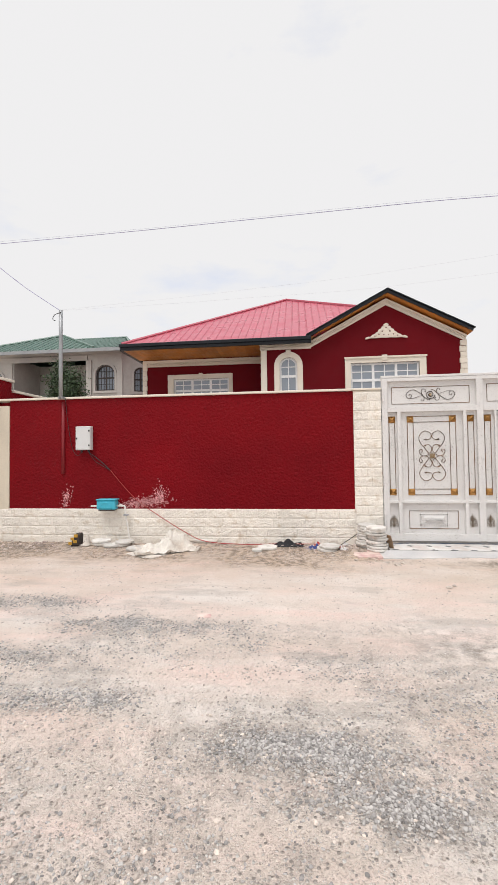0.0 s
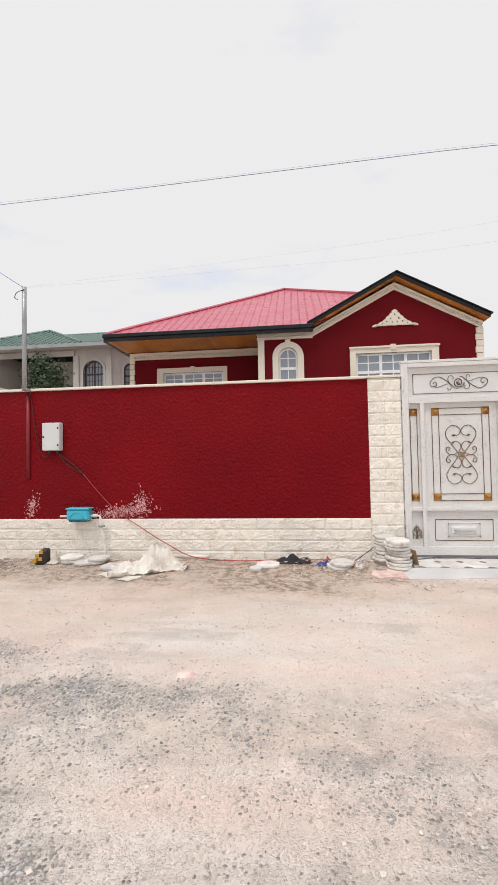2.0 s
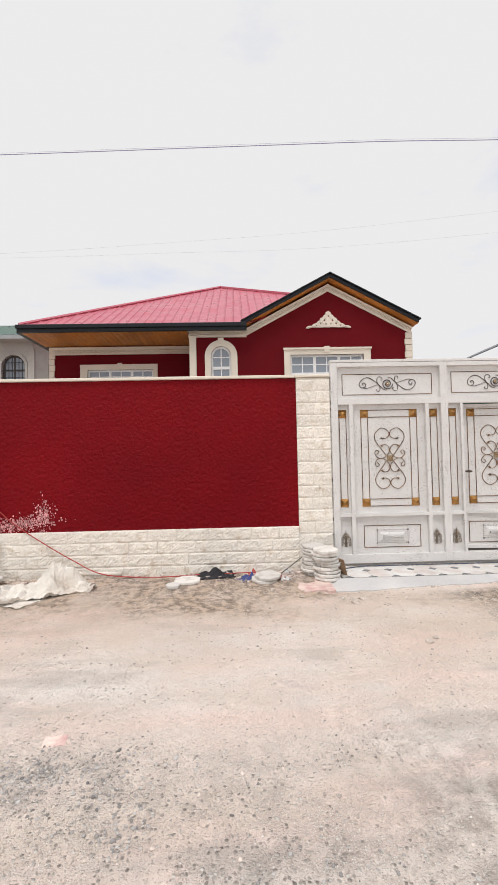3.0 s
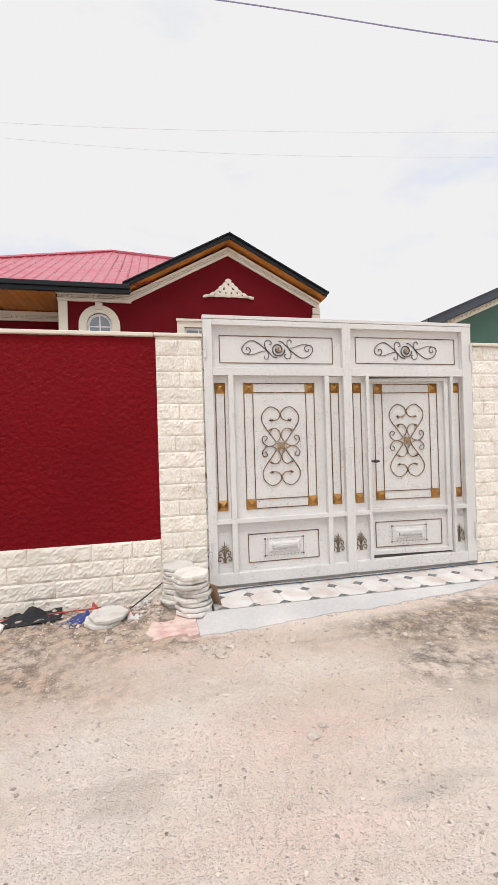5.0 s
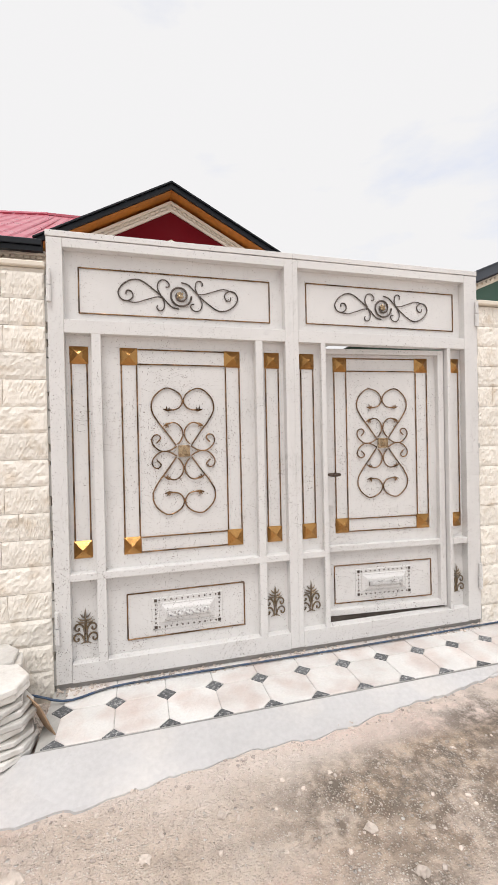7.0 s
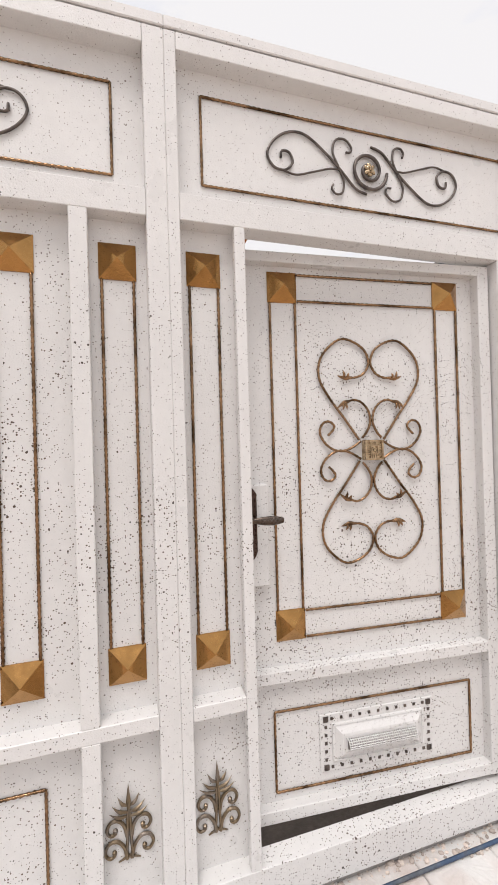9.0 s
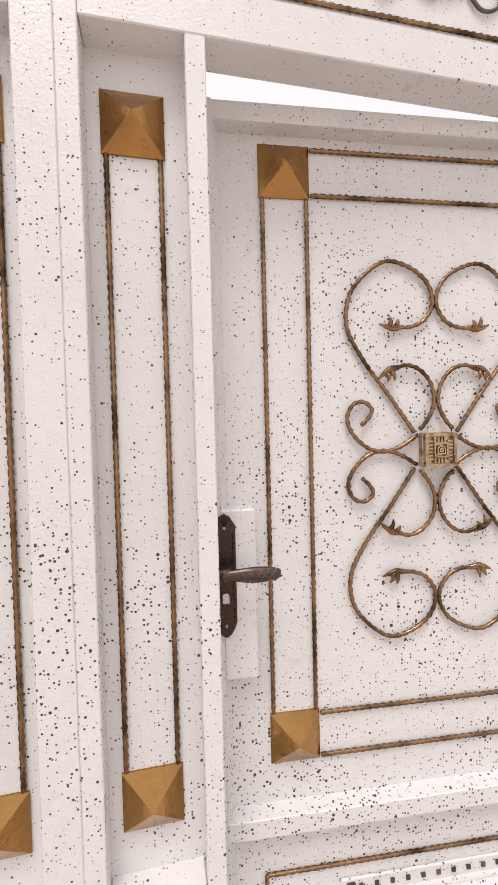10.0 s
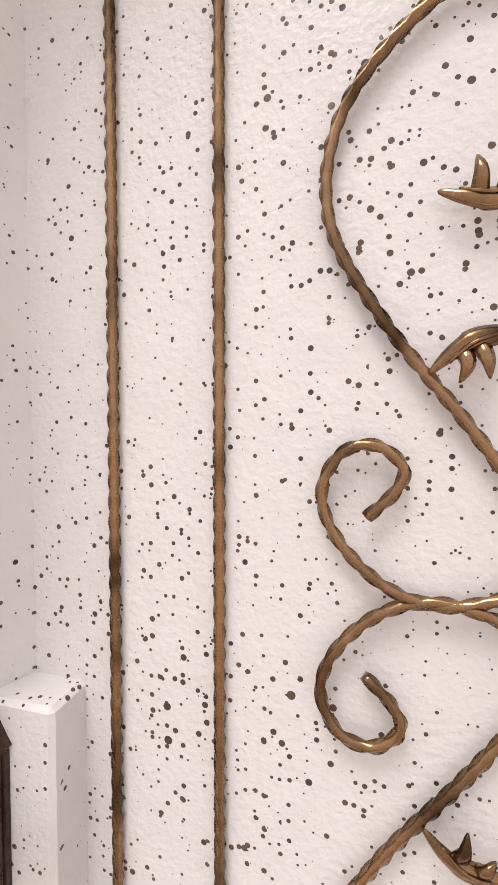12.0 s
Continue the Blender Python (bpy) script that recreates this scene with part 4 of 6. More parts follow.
sweep(bm, smooth_line([(plate_x - 0.020, WICKET - 0.054, lever_z + 0.001), (plate_x - 0.012, WICKET - 0.056, lever_z), (plate_x + 0.004, WICKET - 0.056, lever_z), (plate_x + 0.045, WICKET - 0.055, lever_z - 0.002), (plate_x + 0.098, WICKET - 0.052, lever_z - 0.003)], 0.004),
      0.0150, 12, flat=0.62, taper=lambda t: 0.62 - 0.2 * math.cos(20 * t) if t < 0.16 else 0.50 + 0.5 * math.sin(math.pi * ((t - 0.16) / 0.84) ** 1.15) ** 0.8)
lever = part("lever_handle", bm, "lever", wicket, "pewter lever handle with braided relief", smooth=True)
bm = bmesh.new()
for s in (-1, 1):
    for k in range(5):
        pts = [(plate_x + 0.020 + 0.0125 * k + 0.020 * t, WICKET - 0.0635 + 0.010 * (2 * t - 1) ** 2 * 0.55, lever_z - 0.001 + s * 0.0105 * (2 * t - 1)) for t in (0, 0.25, 0.5, 0.75, 1)]
        sweep(bm, smooth_line(pts, 0.004), 0.0012, 4)
part("braid", bm, "iron", lever)
wicket.matrix_basis = Matrix.Translation((HINGE_X, HINGE_Y + 0.016, 0)) @ Matrix.Rotation(radians(SWING), 4, "Z") @ Matrix.Translation((-HINGE_X, -HINGE_Y, 0))

# ---- forecourt ----
TILE, PITCH = -0.03, 0.275


def ragged(corners, top, amount, seed):
    """A cast slab with a broken, uneven outline, from the ground up to top."""
    loop = []
    for (x0, y0, rough), (x1, y1, _) in zip(corners, corners[1:] + corners[:1]):
        count = max(1, int(math.hypot(x1 - x0, y1 - y0) / 0.035))
        for k in range(count):
            x, y = x0 + (x1 - x0) * k / count, y0 + (y1 - y0) * k / count
            d = rough * amount * (noise.noise((x * 5, y * 5, seed)) + 0.7 * noise.noise((x * 17, y * 17, seed)))
            loop.append((x + d, y + d))
    bm = bmesh.new()
    face = bm.faces.new([bm.verts.new((x, y, -0.3)) for x, y in loop])
    moved = bmesh.ops.extrude_face_region(bm, geom=[face])["geom"]
    bmesh.ops.translate(bm, verts=[g for g in moved if isinstance(g, bmesh.types.BMVert)], vec=(0, 0, top + 0.3))
    bmesh.ops.recalc_face_normals(bm, faces=bm.faces)
    return bm


apron = part("concrete_apron", ragged([(1.10, 6.17, 1), (1.52, 6.18, 1), (2.12, 6.27, 1), (2.77, 6.32, 1), (3.27, 6.38, 1), (3.94, 6.49, 0.4), (4.1, 6.508, 0), (1.10, 6.512, 0)], -0.040, 0.035, 3.3), "concrete")
for v in apron.data.vertices:
    if v.co.z > -0.2 and v.co.y < 6.5:
        v.co.z = -0.078
tagged(apron, "smooth grey concrete strip before the gate tiles", "paving", kind="structure")
bed = tagged(part("tile_bed", boxed(1.26, 6.4, 6.514, 7.075, -0.3, TILE - 0.006), "grout"), "grey mortar bed with octagon and square tiles", "paving", kind="structure")
# added strip: its dark colour stands in for the door's shade on the floor
tagged(part("soil_strip", boxed(1.26, 4.69, 7.077, 7.9, -0.3, -0.045), "dark_soil"), "dark strip standing in for shaded floor behind the gate", "soil", kind="structure")
tagged(part("gate_threshold", boxed(1.27, 4.24, 7.004, 7.058, -0.037, 0.005), "block"), "rough grey mortar threshold under the gate", "threshold", kind="structure")
pad = part("screed_pad", ragged([(0.72, 6.20, 1), (1.095, 6.18, 0), (1.095, 6.98, 0), (0.74, 6.98, 0.3), (0.70, 6.6, 1)], -0.066, 0.09, 5.1), "pink")
tagged(pad, "pinkish rough screed patch beside the gate pier", "paving", kind="structure")
yard = tagged(part("yard_bed", boxed(-5.49, 4.69, 7.902, 13.1, -0.3, 0.044), "grout"), "pale tiled courtyard behind the gate", "floor", kind="structure")

# ---- house ----
FACE, RECESS, EAVE = 11.77, 12.80, 11.48
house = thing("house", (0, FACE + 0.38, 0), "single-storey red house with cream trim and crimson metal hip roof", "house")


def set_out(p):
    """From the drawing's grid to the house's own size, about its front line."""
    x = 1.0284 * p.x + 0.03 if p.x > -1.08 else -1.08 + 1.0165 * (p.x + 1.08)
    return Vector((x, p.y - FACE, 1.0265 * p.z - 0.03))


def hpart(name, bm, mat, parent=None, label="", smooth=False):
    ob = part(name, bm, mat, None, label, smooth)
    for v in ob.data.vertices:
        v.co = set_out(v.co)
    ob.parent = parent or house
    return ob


def dentils(bm, a, b, y, size=0.062, gap=0.036):
    a, b = Vector(a), Vector(b)
    count = int((b - a).length / (size + gap))
    way = (b - a).normalized()
    for i in range(count):
        p = a + way * (i + 0.5) * (size + gap)
        q = [p - way * size / 2, p + way * size / 2]
        vs = []
        for yy in (y - 0.035, y):
            for s, drop in ((0, 0), (1, 0), (1, -0.05), (0, -0.05)):
                vs.append(bm.verts.new((q[s].x, yy, q[s].y + drop)))
        for f in ((0, 1, 2, 3), (7, 6, 5, 4), (0, 4, 5, 1), (1, 5, 6, 2), (2, 6, 7, 3), (3, 7, 4, 0)):
            bm.faces.new([vs[k] for k in f])
    bmesh.ops.recalc_face_normals(bm, faces=bm.faces)
    return bm


def casement(parent, opening, y, columns, transom, lower=True, arched=False):
    """White plastic window: frame, sash bars and panes; opening in (x0, x1, z0, z1)."""
    x0, x1, z0, z1 = opening
    form = arch if arched else rect
    t = 0.05
    frame_ob = hpart("window_frame", ring(bmesh.new(), form(x0, x1, z0, z1), form(x0 + t, x1 - t, z0 + t, z1 - t), y, y + 0.06), "pvc", parent, "white plastic window frame")
    cuts = [x0 + (x1 - x0) * k / columns for k in range(1, columns)]
    for x in cuts:
        hpart("mullion", boxed(x - 0.035, x + 0.035, y + 0.002, y + 0.055, z0 + t, z1 - t), "pvc", parent)
    edges = [x0, *cuts, x1]
    for a, b in zip(edges, edges[1:]):
        hpart("transom", boxed(a + 0.036, b - 0.036, y + 0.001, y + 0.055, transom - 0.035, transom + 0.035), "pvc", parent)
        mid = (a + b) / 2
        top_mid = (transom + z1) / 2
        low_mid = (transom + z0) / 2
        bm = boxed(mid - 0.012, mid + 0.012, y + 0.012, y + 0.036, transom + 0.036, z1 - t)
        box(bm, a + 0.036, b - 0.036, y + 0.014, y + 0.034, top_mid - 0.012, top_mid + 0.012)
        hpart("glazing_bar", bm, "pvc", parent)
        bm = boxed(mid - 0.012, mid + 0.012, y + 0.012, y + 0.036, z0 + t, transom - 0.036)
        for k in (1, 2):
            z = z0 + (transom - z0) * k / 3
            box(bm, a + 0.036, b - 0.036, y + 0.014, y + 0.034, z - 0.012, z + 0.012)
        hpart("glazing_bar", bm, "pvc", parent)
    hpart("pane", slab(bmesh.new(), form(x0 + 0.02, x1 - 0.02, z0 + 0.02, z1 - 0.02), [], y + 0.024, y + 0.028), "glass", parent, "window glass with the sky's reflection put into its colour")
    return frame_ob


WIN, ARCH, WIN2 = (1.37, 3.19, 2.08, 3.87), (-0.575, -0.085, 2.25, 4.11), (-3.955, -2.195, 2.05, 3.78)
PEAK, SL = 5.62, 0.53
gable = [(-1.08, -0.2), (4.40, -0.2), (4.40, PEAK - 2.06 * SL), (2.34, PEAK), (0.28, PEAK - 2.06 * SL), (-1.08, PEAK - 2.06 * SL)]
hpart("gable_wall", slab(bmesh.new(), gable, [rect(*WIN), arch(*ARCH)], FACE, FACE + 0.3), "house_red", None, "matt dark red gable wall")
hpart("recess_wall", slab(bmesh.new(), rect(-4.96, -1.081, -0.2, 4.43), [rect(*WIN2)], RECESS, RECESS + 0.3), "house_red", None, "dark red wall under the deep eaves")
hpart("return_wall", boxed(-1.079, -0.85, FACE + 0.302, RECESS + 0.3, -0.2, 4.43), "house_red")
hpart("side_wall", boxed(-4.96, -4.7, RECESS + 0.302, 21, -0.2, 4.43), "house_red")
hpart("side_wall", boxed(4.1, 4.398, FACE + 0.302, 21, -0.2, 4.5), "house_red")
hpart("back_wall", boxed(-4.96, 4.4, 21.002, 21.3, -0.2, 4.43), "house_red")
hpart("plinth", boxed(-1.10, 4.42, FACE - 0.03, FACE - 0.001, -0.1, 0.60, bevel=0.008), "cream", None, "cream stone plinth")
hpart("plinth", boxed(-4.98, -1.11, RECESS - 0.03, RECESS - 0.001, -0.1, 0.60, bevel=0.008), "cream", None, "cream stone plinth")
hpart("pilaster", boxed(-1.10, -0.93, FACE - 0.045, FACE - 0.001, 0.602, 4.33, bevel=0.006), "cream", None, "cream corner pilaster")
for k in range(24):
    z = 0.61 + k * 0.158
    hpart("quoin", boxed(4.225 + 0.02 * (k % 2), 4.415, FACE - 0.04, FACE + 0.12, z, z + 0.148, bevel=0.008), "cream")
    hpart("quoin", boxed(-4.975, -4.82 - 0.015 * (k % 2), RECESS - 0.035, RECESS + 0.1, z, z + 0.148, bevel=0.008), "cream")
# cornices
bm = boxed(-1.14, 0.30, FACE - 0.10, FACE - 0.001, 4.46, 4.52)
box(bm, -1.12, 0.30, FACE - 0.05, FACE - 0.001, 4.33, 4.392)
box(bm, -1.12, 0.30, FACE - 0.006, FACE - 0.001, 4.393, 4.459)
hpart("cornice", dentils(bm, (-1.12, 4.455), (0.28, 4.455), FACE - 0.012), "cream", None, "cream dentil cornice")
bm = boxed(-4.95, -1.09, RECESS - 0.09, RECESS - 0.001, 4.30, 4.38)
box(bm, -4.95, -1.09, RECESS - 0.05, RECESS - 0.001, 4.19, 4.236)
box(bm, -4.95, -1.09, RECESS - 0.006, RECESS - 0.001, 4.237, 4.299)
hpart("cornice", dentils(bm, (-4.9, 4.295), (-1.15, 4.295), RECESS - 0.012), "cream", None, "cream dentil cornice")
for s in (-1, 1):
    def along(d, z):
        return (2.34 + s * d, PEAK + z - d * SL)
    bm = bmesh.new()
    for lo, hi, y in ((-0.055, 0.0, 0.055), (-0.175, -0.120, 0.035), (-0.119, -0.056, 0.005)):
        q = [along(0, lo), along(2.06, lo), along(2.06, hi), along(0, hi)]
        slab(bm, q, [], FACE - y, FACE - 0.002)
    dentils(bm, along(0.02, -0.060), along(2.02, -0.060), FACE - 0.004)
    hpart("raking_cornice", bm, "cream", None, "cream raking dentil cornice")
    q = [along(0, 0.065), along(2.14, 0.065), along(2.14, 0.085), along(0, 0.085)]
    hpart("verge_soffit", slab(bmesh.new(), q, [], EAVE + 0.03, FACE + 0.1), "wood", None, "varnished wood verge lining")
    q = [along(0, 0.072), along(2.14, 0.072), along(2.14, 0.155), along(0, 0.155)]
    bm = slab(bmesh.new(), q, [], EAVE - 0.02, EAVE + 0.028)
    q = [along(0, 0.158), along(2.18, 0.158), along(2.18, 0.185), along(0, 0.185)]
    slab(bm, q, [], EAVE - 0.06, EAVE + 0.10)
    hpart("bargeboard", bm, "black", None, "black metal bargeboard")
    q = [along(0, 0.16), along(2.14, 0.16), along(2.14, 0.178), along(0, 0.178)]
    hpart("gable_roof", slab(bmesh.new(), q, [], EAVE + 0.102, 16.2), "roof_red", None, "crimson ribbed roof sheet")
# window surrounds
x0, x1, z0, z1 = WIN
surround = hpart("window_surround", ring(bmesh.new(), rect(x0 - 0.15, x1 + 0.17, z0 - 0.12, z1 + 0.17), rect(x0, x1, z0, z1), FACE - 0.05, FACE + 0.1), "cream", None, "cream moulded window surround")
hpart("keystone", boxed(2.20, 2.34, FACE - 0.075, FACE - 0.052, z1 + 0.05, z1 + 0.20, bevel=0.006), "cream", surround)
hpart("moulding", boxed(x0 - 0.17, x1 + 0.19, FACE - 0.08, FACE - 0.052, z1 + 0.12, z1 + 0.165), "cream", surround)
casement(surround, WIN, FACE + 0.03, 3, 3.40)
x0, x1, z0, z1 = ARCH
surround = hpart("window_surround", ring(bmesh.new(), arch(x0 - 0.15, x1 + 0.155, z0 - 0.13, z1 + 0.15), arch(x0, x1, z0, z1), FACE - 0.05, FACE + 0.1), "cream", None, "cream arched window surround")
hpart("keystone", boxed(-0.40, -0.26, FACE - 0.075, FACE - 0.052, z1 + 0.06, z1 + 0.20, bevel=0.006), "cream", surround)
casement(surround, ARCH, FACE + 0.03, 1, 3.58, arched=True)
x0, x1, z0, z1 = WIN2
surround = hpart("window_surround", ring(bmesh.new(), rect(x0 - 0.19, x1 + 0.12, z0 - 0.12, z1 + 0.14), rect(x0, x1, z0, z1), RECESS - 0.05, RECESS + 0.1), "cream", None, "cream moulded window surround")
hpart("keystone", boxed(-3.14, -3.02, RECESS - 0.075, RECESS - 0.052, z1 + 0.04, z1 + 0.17, bevel=0.006), "cream", surround)
casement(surround, WIN2, RECESS + 0.03, 3, 3.42)
# scrolled ornament of the gable
OX, OZ = 2.335, 4.52
half_line = [(0.0, 0.02), (0.10, 0.03), (0.25, 0.02), (0.40, 0.025), (0.50, 0.0), (0.56, 0.005), (0.545, 0.04), (0.48, 0.065), (0.42, 0.06), (0.37, 0.11), (0.30, 0.13), (0.27, 0.17), (0.22, 0.19), (0.20, 0.25), (0.14, 0.27), (0.11, 0.33), (0.055, 0.345), (0.07, 0.39), (0.0, 0.425)]
outline = [(OX + u, OZ + v) for u, v in half_line] + [(OX - u, OZ + v) for u, v in half_line[-2:0:-1]]
holes = []
for u, v, r in ((0.0, 0.30, 0.022), (0.10, 0.20, 0.022), (0.19, 0.12, 0.020), (0.06, 0.11, 0.018), (0.30, 0.075, 0.016)):
    for s in ((1, -1) if u else (1,)):
        holes.append([(OX + s * u + r * math.cos(k * math.pi / 4), OZ + v + r * 1.3 * math.sin(k * math.pi / 4)) for k in range(8)])
bm = slab(bmesh.new(), outline, holes, FACE - 0.04, FACE - 0.002)
ornament = hpart("gable_ornament", bm, "cream", None, "cream pierced scroll ornament")
bm = bmesh.new()
for s in (-1, 1):
    for pts in (((0.03, 0.05), (0.10, 0.09), (0.14, 0.16), (0.10, 0.24), (0.05, 0.24)), ((0.18, 0.05), (0.25, 0.08), (0.26, 0.14), (0.20, 0.17)), ((0.30, 0.04), (0.37, 0.06), (0.43, 0.04), (0.52, 0.025))):
        sweep(bm, smooth_line([(OX + s * u, FACE - 0.042, OZ + v) for u, v in pts], 0.02), 0.012, 5)
hpart("ornament_relief", bm, "cream", ornament)

# main hip roof with its ribs, gutter and lined eaves
APEX, LX, EZ, BY = Vector((-0.46, 16.4, 7.40)), -5.12, 4.60, 21.6
CORNER, FOOT_V, MEET = Vector((LX, EAVE, EZ)), Vector((0.40, EAVE, EZ)), Vector((2.55, 12.85, 5.68))
RIGHT = [Vector((4.45, 12.85, EZ)), Vector((4.45, BY, EZ)), Vector((LX, BY, EZ))]
for loop in ((CORNER, FOOT_V, APEX), (FOOT_V, MEET, APEX), (MEET, RIGHT[0], RIGHT[1], APEX), (RIGHT[1], RIGHT[2], APEX), (RIGHT[2], CORNER, APEX)):
    bm = bmesh.new()
    bm.faces.new([bm.verts.new(p) for p in loop])
    hpart("roof_slope", bm, "roof_red", None, "crimson ribbed roof sheet")
for i in range(35):
    x = LX + 0.16 + i * 0.215
    if x <= APEX.x:
        low, high = Vector((x, EAVE, EZ)), CORNER.lerp(APEX, (x - LX) / (APEX.x - LX))
    else:
        low = Vector((x, EAVE, EZ)) if x < FOOT_V.x else FOOT_V.lerp(MEET, (x - FOOT_V.x) / (MEET.x - FOOT_V.x))
        high = APEX.lerp(MEET, (x - APEX.x) / (MEET.x - APEX.x))
    hpart("roof_rib", sweep(bmesh.new(), [low, high], 0.022, 4, up=Vector((0, 0, 1))), "roof_red")
for c in (CORNER, MEET):
    hip = sweep(bmesh.new(), straight(c + Vector((0, 0, 0.02)), APEX + Vector((0, 0, 0.03)), 0.25), 0.045, 5, up=Vector((0, 0, 1)))
    hpart("hip_cap", hip, "roof_red")
bm = boxed(LX - 0.05, 0.30, EAVE - 0.10, EAVE + 0.02, EZ - 0.10, EZ - 0.005, bevel=0.01)
box(bm, LX - 0.02, 0.30, EAVE - 0.055, EAVE + 0.03, EZ - 0.18, EZ - 0.102)
hpart("gutter", bm, "black", None, "black metal eaves gutter")
hpart("gutter", boxed(LX - 0.07, LX + 0.05, EAVE + 0.022, BY, EZ - 0.18, EZ - 0.005), "black", None, "black metal eaves gutter")
for i in range(28):
    x = LX + 0.052 + i * 0.1405
    hpart("soffit_board", boxed(x, x + 0.137, EAVE + 0.032, RECESS - 0.002, EZ - 0.185 + 0.002 * (i % 2), EZ - 0.165, bevel=0.003), "wood")

# ---- far neighbour with a green roof ----
FY = 20.0
far = thing("neighbour_house", (0, FY, 0), "unpainted grey rendered house with green ribbed metal roof", "house")


def fpart(name, bm, mat, parent=None, label=""):
    ob = part(name, bm, mat, None, label)
    for v in ob.data.vertices:
        v.co = Vector((0.9735 * v.co.x, v.co.y - FY, 0.978 * v.co.z + 0.09))
    ob.parent = parent or far
    return ob


windows = ((-10.36, -9.33, 4.72, 6.05), (-16.6, -15.5, 4.72, 5.95))
holes = [arch(*q) for q in windows] + [rect(-14.9, -10.9, 3.2, 6.38)]
fpart("front_wall", slab(bmesh.new(), rect(-18.0, -9.0, -0.2, 6.62), holes, FY, FY + 0.3), "grey_plaster", None, "grey cement render wall")
fpart("porch_wall", boxed(-15.2, -10.6, FY + 2.2, FY + 2.4, -0.2, 6.6), "grey_plaster")
fpart("porch_side", boxed(-15.2, -14.92, FY + 0.302, FY + 2.2, -0.2, 6.6), "grey_plaster")
fpart("porch_side", boxed(-10.88, -10.6, FY + 0.302, FY + 2.2, -0.2, 6.6), "grey_plaster")
fpart("porch_floor", boxed(-14.9, -10.9, FY + 0.302, FY + 2.19, 3.0, 3.2), "grey_plaster")
fpart("porch_beam", boxed(-15.0, -10.8, FY - 0.06, FY - 0.002, 6.30, 6.56), "grey_plaster")
for x in (-15.1, -10.72, -9.05):
    fpart("pilaster", boxed(x - 0.14, x + 0.14, FY - 0.07, FY - 0.002, -0.2, 6.29), "grey_plaster")
# canted end with its own window
wing = slab(bmesh.new(), rect(0, 1.75, -0.2, 6.62), [arch(0.62, 1.32, 4.68, 5.95)], 0, 0.3)
wing.transform(Matrix.Translation((-8.99, FY, 0)) @ Matrix.Rotation(radians(28), 4, "Z"))
fpart("canted_wall", wing, "grey_plaster", None, "grey cement render wall")
fpart("back_block", boxed(-17.9, -7.6, FY + 2.42, FY + 8, -0.2, 6.6), "grey_plaster")


def barred(opening, m):
    x0, x1, z0, z1 = opening
    bm = ring(bmesh.new(), arch(x0 - 0.12, x1 + 0.12, z0 - 0.12, z1 + 0.12), arch(x0, x1, z0, z1), -0.06, 0.02)
    bm.transform(m)
    w = fpart("window_surround", bm, "grey_plaster", None, "pale cement window surround")
    bm = ring(bmesh.new(), arch(x0, x1, z0, z1), arch(x0 + 0.08, x1 - 0.08, z0 + 0.08, z1 - 0.08), 0.10, 0.16)
    mid, tr = (x0 + x1) / 2, z0 + (z1 - z0) * 0.5
    box(bm, mid - 0.04, mid + 0.04, 0.10, 0.16, z0 + 0.08, z1 - 0.08)
    box(bm, x0 + 0.08, x1 - 0.08, 0.101, 0.159, tr - 0.04, tr + 0.04)
    bm.transform(m)
    fpart("window_frame", bm, "frame_dark", w, "dark brown window frame")
    bm = slab(bmesh.new(), arch(x0 + 0.02, x1 - 0.02, z0 + 0.02, z1 - 0.02), [], 0.12, 0.13)
    bm.transform(m)
    fpart("pane", bm, "glass", w)
    bm = bmesh.new()
    for k in range(1, 7):
        x = x0 + (x1 - x0) * k / 7
        box(bm, x - 0.012, x + 0.012, 0.02, 0.04, z0, z1 - 0.12)
    for k in (1, 2, 3):
        z = z0 + (z1 - z0) * k / 4
        box(bm, x0, x1, 0.022, 0.038, z - 0.012, z + 0.012)
    bm.transform(m)
    fpart("grille", bm, "rubber", w, "black iron window grille")


for q in windows:
    barred(q, Matrix.Translation((0, FY, 0)))
barred((0.62, 1.32, 4.68, 5.95), Matrix.Translation((-8.99, FY, 0)) @ Matrix.Rotation(radians(28), 4, "Z"))


